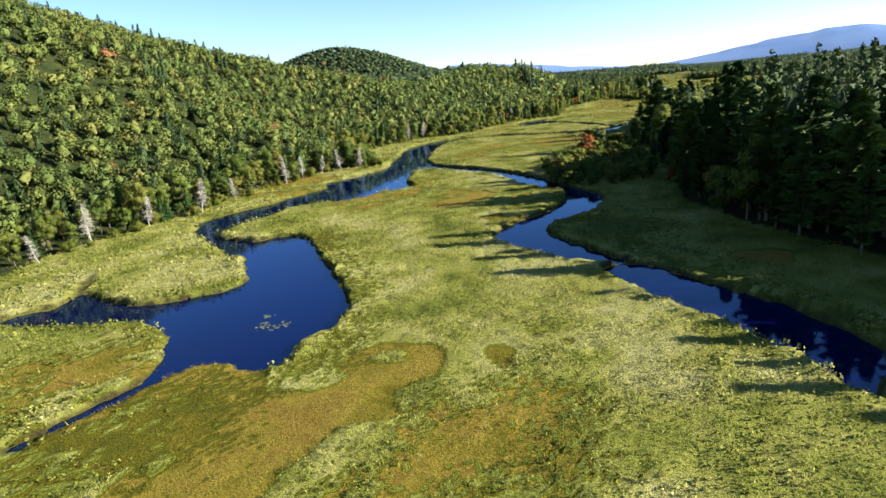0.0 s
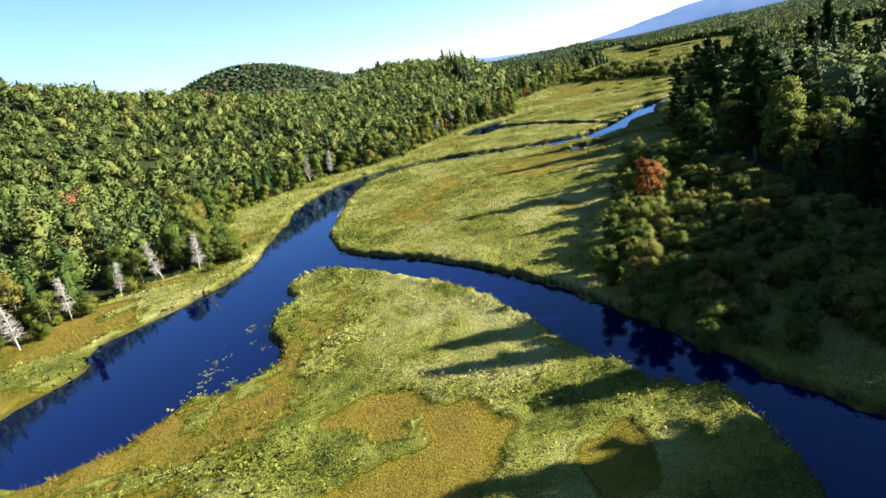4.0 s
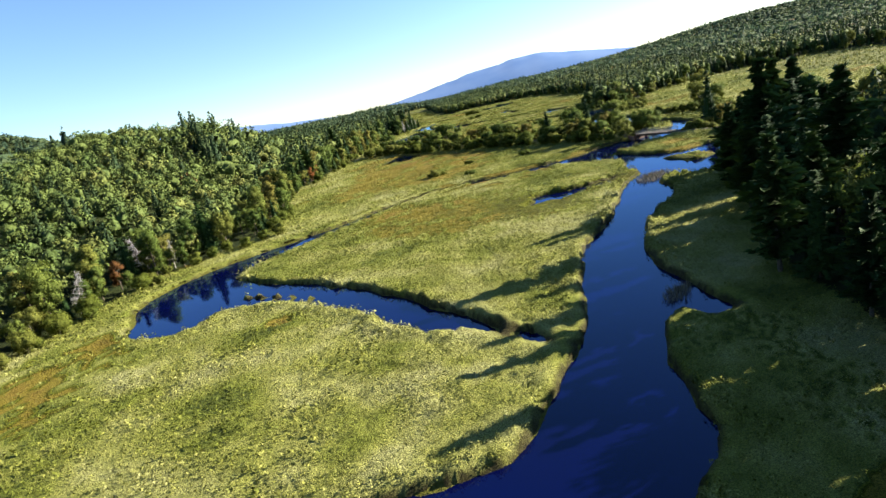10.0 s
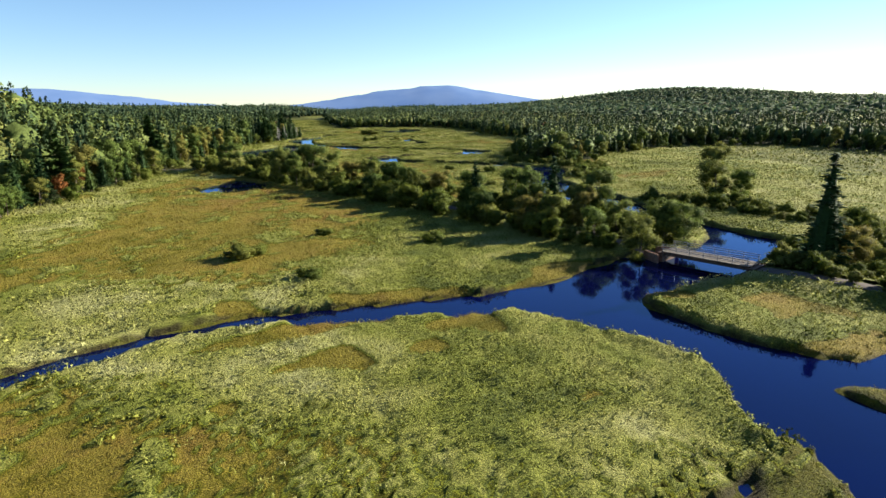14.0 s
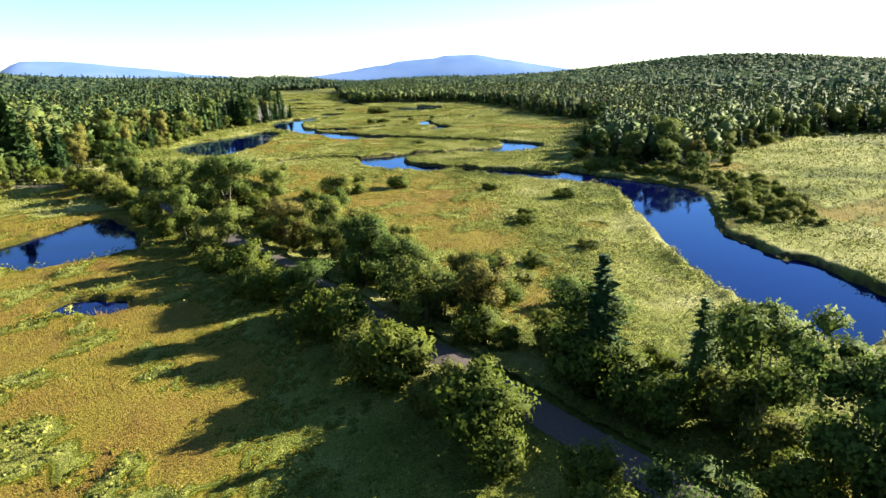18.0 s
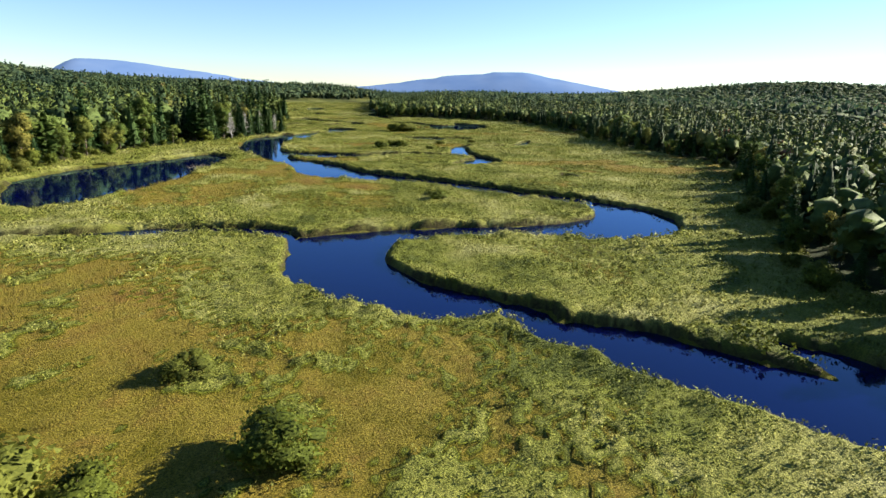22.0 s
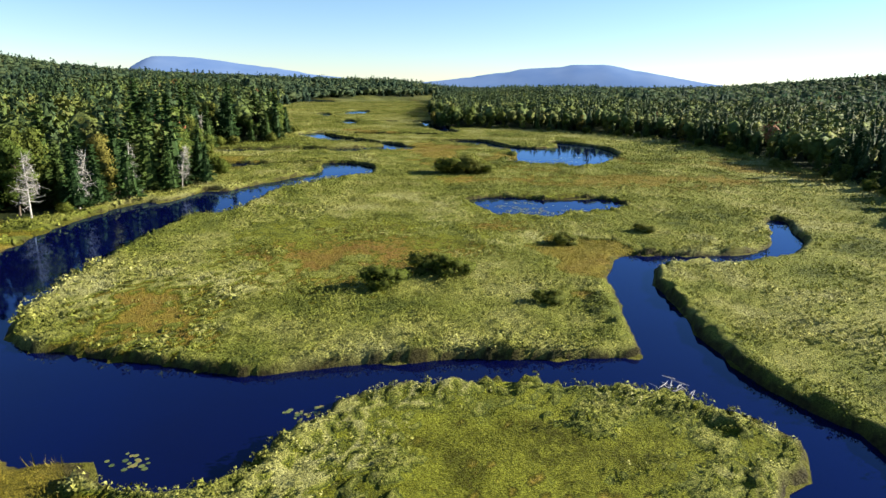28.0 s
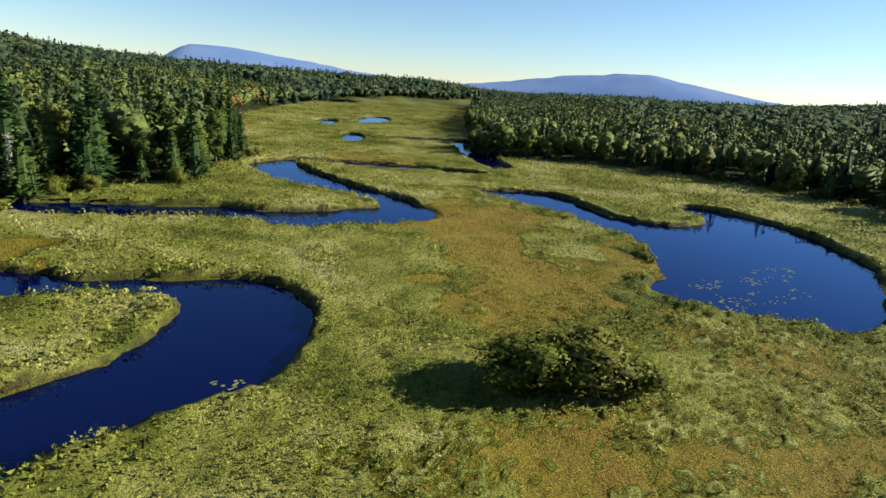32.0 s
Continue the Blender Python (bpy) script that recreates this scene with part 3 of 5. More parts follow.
patch("olive", [(306.5, 692.5), (316.5, 690), (321, 686.5), (316, 686), (307, 688)])

patch("olive", [(128, 393), (133, 391.5), (138.5, 387.5), (145.5, 383.5), (151.5, 379), (155, 379), (155, 376.5), (149.5, 371), (146, 369), (142, 368), (137, 365), (133, 362), (121, 371), (121.5, 375.5), (125, 383), (126.5, 388.5)])
patch("olive", [(74.5, 296.5), (80.5, 294.5), (86.5, 291), (94, 288), (93.5, 285), (85.5, 286.5), (80.5, 287.5), (74.5, 288), (72.5, 291)])
patch("olive", [(59, 287.5), (63, 292.5), (67.5, 295), (70.5, 292), (71, 287.5), (66, 282)])
patch("ochre", [(32, 363.5), (41, 374.5), (48, 383), (57, 385), (53, 370), (50, 355), (39.5, 356.5)])
patch("ochre", [(281, 585), (281, 580), (280, 576), (280, 570.5), (283, 568.5), (278.5, 566.5), (277.5, 571), (278, 580)])
patch("olive", [(285.5, 585), (289, 580.5), (285.5, 575), (286.5, 572), (283.5, 568), (280.5, 571), (280.5, 577), (280.5, 580.5)])
patch("ochre", [(-8, 39.5), (-3.5, 50.5), (5.5, 55.5), (10, 51), (8.5, 42), (6, 37)])
patch("olive", [(-37.5, 44.5), (-40, 51.5), (-30.5, 64.5), (-25.5, 65), (-19.5, 57), (-20, 51), (-29, 44)])
patch("rust", [(291.5, 719), (297.5, 718), (299, 710), (296, 707), (292.5, 711)])
patch("rust", [(304.5, 735.5), (317, 736), (325.5, 731), (319.5, 719), (309.5, 714), (304, 718)])
patch("rust", [(361, 810.5), (368.5, 816.5), (374, 817.5), (373.5, 803), (366.5, 793), (359.5, 797), (358.5, 802)])
patch("ochre", [(376.5, 800.5), (380.5, 794.5), (386, 789), (391, 784), (383, 778), (377.5, 784.5), (371, 790.5)])
patch("ochre", [(345.5, 782.5), (352, 782), (358.5, 778.5), (361, 772.5), (360, 771), (343, 775.5)])
patch("ochre", [(9, 245.5), (12, 253), (14, 258), (20.5, 258.5), (23, 251.5), (19.5, 244), (13.5, 242)])
patch("ochre", [(21, 267.5), (28, 281.5), (37, 282.5), (41.5, 274), (34, 266), (25.5, 258)])
patch("ochre", [(220.5, 589), (244.5, 579.5), (257.5, 552.5), (243.5, 520.5), (231, 502), (225.5, 487.5), (214.5, 476), (207, 481), (211.5, 497), (211, 508.5), (216, 524.5), (206, 532)])
patch("rust", [(212, 596), (228, 602.5), (239.5, 593.5), (236.5, 576.5), (221, 567), (210.5, 549), (212, 567.5)])
patch("rust", [(233.5, 551.5), (246, 554), (251, 544), (243, 521), (230.5, 511.5), (226.5, 517), (223.5, 525)])
patch("ochre", [(217, 521), (224.5, 518.5), (230.5, 509), (220, 496), (216, 500.5), (211.5, 508)])
patch("rust", [(210, 486.5), (217, 485), (215.5, 478), (215.5, 475.5), (208, 480)])
patch("green", [(307, 691), (315.5, 689), (326, 684.5), (325, 683), (315.5, 685), (306.5, 687.5)])

patch("shrub", [(234, 605), (240, 606.5), (252, 596.5), (248, 585), (249, 574.5), (251.5, 567), (250.5, 567), (244, 570), (238.5, 573), (237.5, 584.5), (237, 595)])
patch("green", [(304, 744.5), (308, 748.5), (318.5, 748.5), (329, 740), (338, 739.5), (344.5, 733.5), (340.5, 725.5), (336.5, 722.5), (306.5, 732.5)])
patch("green", [(343.5, 758.5), (351.5, 756.5), (358, 751.5), (371.5, 749), (371.5, 742), (366, 736), (354, 732.5), (342, 737), (341, 747)])
patch("rust", [(317, 735.5), (322.5, 735.5), (324, 731.5), (320.5, 730.5), (317.5, 732)])
patch("rust", [(339.5, 736), (344, 732.5), (343.5, 727.5), (339, 730)])
patch("green", [(301, 680), (310, 674.5), (318, 673), (326, 673), (329.5, 678), (322, 688), (306, 692)])
patch("olive", [(280.5, 536), (282.5, 517.5), (276.5, 503.5), (271.5, 494.5), (281.5, 499.5), (288.5, 513.5), (290, 534.5)])
patch("olive", [(263, 495.5), (268.5, 495), (264, 487.5), (251.5, 482.5), (254, 486.5)])


WEST_WOOD = [(-110, -90), (-95, 40), (-87, 100), (-84, 135), (-68, 172), (-56, 215), (-40, 238), (-20, 246), (-30, 285), (-36, 312), (-20, 330), (-2, 352), (24, 358), (43, 394), (68, 424), (92, 434), (108, 478), (126, 530), (158, 578), (186, 632), (216, 682), (236, 718), (258, 742), (284, 764), (304, 787), (302, 830), (308, 862), (333, 878), (341, 920), (350, 1090), (392, 1220), (440, 1360), (520, 1460), (640, 1540), (760, 1590), (1500, 4300), (-4500, 4300), (-4500, -90)]
PINE_GROVE = [(100, -90), (76, 20), (62, 70), (53, 105), (52, 130), (62, 158), (74, 205), (82, 245), (94, 275), (108, 296), (120, 316), (140, 336), (161, 354), (177, 359), (196, 348), (188, 318), (165, 262), (150, 190), (148, 90), (160, -90)]
EAST_WOOD = [(288, 530), (300, 560), (322, 577), (345, 598), (384, 628), (398, 660), (405, 695), (425, 726), (450, 776), (463, 800), (471, 850), (460, 886), (438, 914), (413, 922), (411, 936), (430, 985), (455, 1060), (530, 1220), (590, 1360), (660, 1470), (790, 1560), (1550, 4300), (4500, 4300), (4500, -90), (520, -90), (480, 250), (440, 370), (412, 448), (434, 512), (402, 543), (345, 538), (312, 524)]
ROAD_LINE = [(201.5, 401.5), (200.3, 414), (200.8, 440), (200.5, 465), (199.6, 485), (198.2, 510), (195.5, 545), (193, 575), (188, 592), (176, 602), (160, 612)]
ROAD_EAST = [(201.5, 401.5), (203, 388), (208, 374), (222, 352)]


def water_distance(x, y):
    d = np.full(x.shape, 60.0)
    for shapes, sign in ((WATERS, 1), (ISLES, -1)):
        for shape in shapes:
            lo, hi = shape.min(0) - 40, shape.max(0) + 40
            near = (x > lo[0]) & (x < hi[0]) & (y > lo[1]) & (y < hi[1])
            if near.any():
                s = outline_distance(shape, x[near], y[near])
                d[near] = np.minimum(d[near], s) if sign > 0 else np.maximum(d[near], -s)
    return d + 0.5 * wave_noise(x, y, 5.0, 3) + 0.25 * wave_noise(x, y, 1.9, 4)


def wood_depth(x, y):
    """How far inside a wood, in metres; negative outside."""
    return -np.minimum(np.minimum(outline_distance(WEST_WOOD, x, y), outline_distance(EAST_WOOD, x, y)), outline_distance(PINE_GROVE, x, y))


HILLS = ((-290, 280, 72, 125), (-110, 470, 7, 80), (40, 620, 18, 90), (-190, 1500, 114, 165), (-420, 700, 66, 220), (-320, -100, 50, 160), (1350, 1200, 36, 200), (1500, 300, 14, 500), (100, 1900, 20, 400), (620, 1760, 6, 320))


def hill_height(x, y, depth):
    h = 1.5 + 2.0 * wave_noise(x, y, 140, 11)
    for cx, cy, top, wide in HILLS:
        h = h + top * np.exp(-((x - cx) ** 2 + (y - cy) ** 2) / (2 * wide * wide))
    near_hill = 17.5 * smooth(0, 110, depth) * smooth(580, 380, y) * smooth(120, 0, x)
    spur = 15 * smooth(5, 60, depth) * np.exp(-((x - 95) / 64) ** 2 - ((y - 600) / 106) ** 2)
    return h * smooth(-2, 120, depth) + near_hill + spur


def ground_height(x, y, water, depth):
    dry = 0.42 + 0.16 * wave_noise(x, y, 9, 5) + 0.1 * wave_noise(x, y, 2.7, 6)
    road = np.minimum(line_distance(ROAD_LINE, x, y), line_distance(ROAD_EAST, x, y))
    z = dry + hill_height(x, y, depth) + 0.75 * (1 - smooth(2.2, 6.0, road))
    return -0.9 + (z + 0.9) * smooth(-1.1, 0.6, water)


KINDS = {"grove_shade": 0.36, "olive": 0.57, "brown": 0.68, "ochre": 0.75, "rust": 0.8, "green": 0.45, "shrub": 0.17}


def growth(x, y):
    """What grows at a place: 0 to 0.4 shrubs, from green to pale grey-green, with painted grove shade at 0.36; above
    that olive, ochre and rust sedge.
    """
    shape = np.shape(x)
    x, y = np.ravel(x), np.ravel(y)
    v = 0.19 + 0.13 * wave_noise(x, y, 9, 71) + 0.1 * wave_noise(x, y, 3.1, 72) + 0.06 * wave_noise(x, y, 40, 73)
    v = np.clip(v, 0.04, 0.34)
    p = 0.6 * wave_noise(x, y, 33, 74) + 0.3 * wave_noise(x, y, 11, 75) + 0.2 * wave_noise(x, y, 4, 76)
    v = np.where(p > 0.46, 0.6 + 0.25 * p + 0.08 * wave_noise(x, y, 5, 79), v)
    warp = 3.0 * wave_noise(x, y, 7, 77) + 1.8 * wave_noise(x, y, 2.5, 78)
    spot = np.random.default_rng(83).normal(size=len(x))
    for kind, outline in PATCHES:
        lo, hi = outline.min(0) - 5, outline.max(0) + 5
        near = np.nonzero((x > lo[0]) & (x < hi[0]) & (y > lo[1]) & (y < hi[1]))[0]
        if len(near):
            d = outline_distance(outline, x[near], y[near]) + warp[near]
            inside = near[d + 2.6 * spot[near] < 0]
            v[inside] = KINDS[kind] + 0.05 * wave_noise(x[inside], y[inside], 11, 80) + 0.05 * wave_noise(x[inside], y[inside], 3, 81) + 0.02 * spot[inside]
            bushy = inside[wave_noise(x[inside], y[inside], 4.5, 84) + 0.5 * wave_noise(x[inside], y[inside], 1.7, 85) + 0.2 * spot[inside] > (0.52 if kind != "olive" else 1.5)]
            v[bushy] = 0.2
    return np.clip(v, 0, 1).reshape(shape)


# ---- ground, water ----
def spaced(lo, hi, step, far_lo, far_hi):
    """Even steps from lo to hi, then growing ones out to the far ends."""
    mid = list(np.arange(lo, hi, step))
    d, v = step, mid[-1]
    while v < far_hi:
        d = min(d * 1.22, 120)
        v += d
        mid.append(v)
    d, v = step, mid[0]
    while v > far_lo:
        d = min(d * 1.22, 120)
        v -= d
        mid.insert(0, v)
    return np.array(mid)


gx, gy = np.meshgrid(spaced(-100, 480, 2.0, -4400, 4400), spaced(30, 1060, 2.0, -300, 4400))
rows_n, cols_n = gx.shape
gwater = water_distance(gx.ravel(), gy.ravel()).reshape(gx.shape)
gdepth = wood_depth(gx.ravel(), gy.ravel()).reshape(gx.shape)
gz = ground_height(gx, gy, gwater, gdepth)
index = np.arange(rows_n * cols_n).reshape(rows_n, cols_n)
quads = np.stack([index[:-1, :-1], index[:-1, 1:], index[1:, 1:], index[1:, :-1]], -1).reshape(-1, 4)
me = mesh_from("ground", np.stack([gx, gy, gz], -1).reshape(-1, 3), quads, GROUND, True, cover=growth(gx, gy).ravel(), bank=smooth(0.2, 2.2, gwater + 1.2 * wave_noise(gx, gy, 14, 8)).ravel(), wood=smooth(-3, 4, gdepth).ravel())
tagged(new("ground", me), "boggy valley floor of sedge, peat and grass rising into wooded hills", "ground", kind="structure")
bm = bmesh.new()
bmesh.ops.create_grid(bm, x_segments=8, y_segments=8, size=1400)
water_ob = part("water", bm, WATER, None, "calm dark water of a winding marsh river and its pools")
water_ob.location = (300, 900, 0)
tagged(water_ob, "", "water", kind="structure")


def grid_sample(field, x, y):
    """A field of the ground grid at places inside it."""
    xs, ys = gx[0], gy[:, 0]
    i = np.clip(np.searchsorted(xs, x) - 1, 0, len(xs) - 2)
    j = np.clip(np.searchsorted(ys, y) - 1, 0, len(ys) - 2)
    a, b = (x - xs[i]) / (xs[i + 1] - xs[i]), (y - ys[j]) / (ys[j + 1] - ys[j])
    return (field[j, i] * (1 - a) + field[j, i + 1] * a) * (1 - b) + (field[j + 1, i] * (1 - a) + field[j + 1, i + 1] * a) * b


# ---- far mountains ----
def mountain(name, label, bearing, distance, top, wide, left, right, seed):
    """A long ridge seen across the valley, falling off over the widths left and right of its summit."""
    n_side, n_deep = 120, 14
    c, s = math.cos(radians(bearing)), math.sin(radians(bearing))
    uu, vv = np.meshgrid(np.linspace(-wide, wide, n_side), np.linspace(0, 1, n_deep))
    fall = np.where(uu < 0, uu / left, uu / right)
    ridge = 0.6 * np.exp(-fall ** 2) + 0.4 / (1 + fall ** 2)
    ridge = ridge * (1 + 0.1 * wave_noise(uu, uu * 0, wide * 0.16, seed) + 0.04 * wave_noise(uu, uu * 0, wide * 0.04, seed + 1))
    z = -10 + (top + 10) * ridge * np.sin(vv * math.pi / 2) ** 0.8 + 4 * wave_noise(uu, vv * 600, 60, seed + 2) * vv
    far = distance - 500 + 500 * vv
    p = np.stack([uu * c + far * s, -uu * s + far * c, z], -1).reshape(-1, 3)
    i = np.arange(n_side * n_deep).reshape(n_deep, n_side)
    q = np.stack([i[:-1, :-1], i[:-1, 1:], i[1:, 1:], i[1:, :-1]], -1).reshape(-1, 4)
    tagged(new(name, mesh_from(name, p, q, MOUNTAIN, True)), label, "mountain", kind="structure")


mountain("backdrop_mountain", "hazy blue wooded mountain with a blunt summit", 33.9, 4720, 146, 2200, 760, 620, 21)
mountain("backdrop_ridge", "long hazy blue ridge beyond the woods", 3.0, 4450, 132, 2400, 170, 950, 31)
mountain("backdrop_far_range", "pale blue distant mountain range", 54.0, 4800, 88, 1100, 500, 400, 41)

# ---- trees ----
def tube(path, radii, sides=6):
    """Vertices and quads of a tapered tube along a path."""
    path, out, faces = np.asarray(path, float), [], []
    for k, (p, r) in enumerate(zip(path, radii)):
        d = path[min(k + 1, len(path) - 1)] - path[max(k - 1, 0)]
        d = d / (np.linalg.norm(d) + 1e-9)
        a = np.cross(d, (0.3, 1, 0.2))
        a /= np.linalg.norm(a)
        b = np.cross(d, a)
        t = np.linspace(0, 2 * math.pi, sides, endpoint=False)
        out.append(p + r * (np.cos(t)[:, None] * a + np.sin(t)[:, None] * b))
    for k in range(len(path) - 1):
        for s in range(sides):
            faces.append((k * sides + s, k * sides + (s + 1) % sides, (k + 1) * sides + (s + 1) % sides, (k + 1) * sides + s))
    return np.concatenate(out), np.array(faces)


def joined(pieces):
    verts, faces, at = [], [], 0
    for v, f in pieces:
        verts.append(v)
        faces.append(f + at)
        at += len(v)
    return np.concatenate(verts), np.concatenate(faces)


def leaf_cards(centres, outward, size, r, flat=0.45, plain=False):
    """One bent leaf spray  at each centre, turned half outward, half at random."""
    n_ = len(centres)
    nrm = outward * flat + r.normal(size=(n_, 3)) * 0.6
    nrm /= np.linalg.norm(nrm, axis=1)[:, None] + 1e-9
    a = np.cross(nrm, r.normal(size=(n_, 3)))
    a /= np.linalg.norm(a, axis=1)[:, None] + 1e-9
    b = np.cross(nrm, a)
    s = (size * r.uniform(0.6, 1.35, n_))[:, None]
    if plain:
        v = np.stack([centres + a * s, centres - a * s * 0.6 + b * s * 0.8, centres - a * s * 0.5 - b * s * 0.8], 1)
    else:
        v = np.stack([centres + a * s, centres + b * s * 0.55 + nrm * s * 0.18, centres - a * s * 0.9, centres - b * s * 0.6 - nrm * s * 0.1], 1)
    return v.reshape(-1, 3), np.arange(v.shape[0] * v.shape[1]).reshape(n_, -1), np.repeat(nrm * 0.2 + outward / (np.linalg.norm(outward, axis=1)[:, None] + 1e-9), v.shape[1], 0)


CORE_SIDES, CORE_RINGS = 6, (-0.7, 0.0, 0.6)
CORE_N = CORE_SIDES * len(CORE_RINGS) + 2


def dense_core(centres, wide, high, r):
    """Lumpy closed bodies of inner foliage: vertices and triangles."""
    k, q = len(CORE_RINGS), CORE_SIDES
    a = np.linspace(0, 2 * math.pi, q, endpoint=False)
    unit = [(0, 0, -1)] + [(math.cos(b + 0.5 * i) * math.sqrt(1 - z * z), math.sin(b + 0.5 * i) * math.sqrt(1 - z * z), z) for i, z in enumerate(CORE_RINGS) for b in a] + [(0, 0, 1)]
    tri = []
    for j in range(q):
        n_ = (j + 1) % q
        tri.append((0, 1 + n_, 1 + j))
        for i in range(k - 1):
            p0, p1, p2, p3 = 1 + i * q + j, 1 + i * q + n_, 1 + (i + 1) * q + j, 1 + (i + 1) * q + n_
            tri += [(p0, p1, p3), (p0, p3, p2)]
        tri.append((1 + (k - 1) * q + j, 1 + (k - 1) * q + n_, 1 + k * q))
    v = np.array(unit)[None] * np.stack([wide, wide, high], -1)[:, None] * r.uniform(0.75, 1.15, (len(centres), len(unit), 1)) + centres[:, None]
    f = np.array(tri)[None] + (np.arange(len(centres)) * len(unit))[:, None, None]
    return v.reshape(-1, 3), f.reshape(-1, 3)


def crown_cloud(lobes, count, size, r):
    """Leaf sprays on the shells of lobes (x, y, z, radius); returns verts, faces, tone."""
    lobes = np.asarray(lobes, float)
    w = lobes[:, 3] ** 2
    pick = r.choice(len(lobes), count, p=w / w.sum())
    d = r.normal(size=(count, 3))
    d[:, 2] += 0.25
    d /= np.linalg.norm(d, axis=1)[:, None]
    rad = lobes[pick, 3] * r.uniform(0.55, 1.12, count) * (1 - 0.15 * r.random(count))
    c = lobes[pick, :3] + d * rad[:, None] * np.array([1, 1, 0.8])
    middle = np.average(lobes[:, :3], axis=0, weights=w)
    whole = c - middle
    whole /= np.linalg.norm(whole, axis=1)[:, None] + 1e-9
    v, f, nrm = leaf_cards(c, d + 0.6 * whole, size, r, 0.6, True)
    # sprays that face up get a lighter tone: light from above put into colour
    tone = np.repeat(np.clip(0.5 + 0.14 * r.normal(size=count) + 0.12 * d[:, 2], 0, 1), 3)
    # dense inner foliage of each lobe, its tone darkened for the shade inside
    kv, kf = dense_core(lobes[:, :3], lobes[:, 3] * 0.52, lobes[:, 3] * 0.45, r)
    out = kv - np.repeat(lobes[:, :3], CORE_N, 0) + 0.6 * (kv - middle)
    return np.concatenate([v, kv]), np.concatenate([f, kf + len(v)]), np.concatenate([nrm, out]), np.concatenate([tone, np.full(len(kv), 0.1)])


def make_broadleaf(name, h, wide, seed, leaves=1300, material=BROADLEAF, stems=1, low=0.14, size=0.017):
    """Meshes of a broad-leaved tree: trunk with limbs, crown."""
    r = np.random.default_rng(seed)
    wood, lobes = [], []
    for s in range(stems):
        lean = r.normal(size=2) * (0.05 if stems == 1 else 0.28) * h * 0.6
        top = np.array([lean[0], lean[1], 0.8 * h])
        mid = np.array([lean[0] * 0.35 + r.normal() * 0.02 * h, lean[1] * 0.35, 0.4 * h])
        r0 = 0.017 * h / math.sqrt(stems)
        wood.append(tube([(0, 0, -0.3), (0, 0, 0.02 * h), mid, top], [r0 * 1.5, r0, r0 * 0.7, r0 * 0.15]))
        for k in range(9 if stems == 1 else 4):
            z = r.uniform(low + 0.08, 0.75) * h
            t = z / (0.8 * h)
            start = mid * min(1, t * 2) if t < 0.5 else mid + (top - mid) * (t - 0.5) * 2
            a = r.uniform(0, 2 * math.pi)
            reach = wide * r.uniform(0.45, 0.85) * (1 - 0.45 * abs(z / h - 0.45))
            end = start + np.array([math.cos(a) * reach, math.sin(a) * reach, reach * r.uniform(0.3, 0.8)])
            wood.append(tube([start, (start + end) / 2 + (0, 0, 0.03 * h), end], [r0 * 0.4, r0 * 0.28, r0 * 0.08], 4))
            lobes.append((*end, wide * r.uniform(0.32, 0.5)))
        lobes.append((*top, wide * 0.4))
    for k in range(10):
        a, z = r.uniform(0, 2 * math.pi), r.uniform(low, 0.86)
        rad = wide * 0.62 * math.sqrt(max(0.05, 1 - ((z - 0.5) / 0.48) ** 2)) * r.uniform(0.5, 1)
        lobes.append((math.cos(a) * rad, math.sin(a) * rad, z * h, wide * r.uniform(0.32, 0.5)))
    v, f = joined(wood)
    trunk = mesh_from(name + "_trunk", v, f, BARK, True)
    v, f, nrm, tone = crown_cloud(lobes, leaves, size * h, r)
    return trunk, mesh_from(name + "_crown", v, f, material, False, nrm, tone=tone)


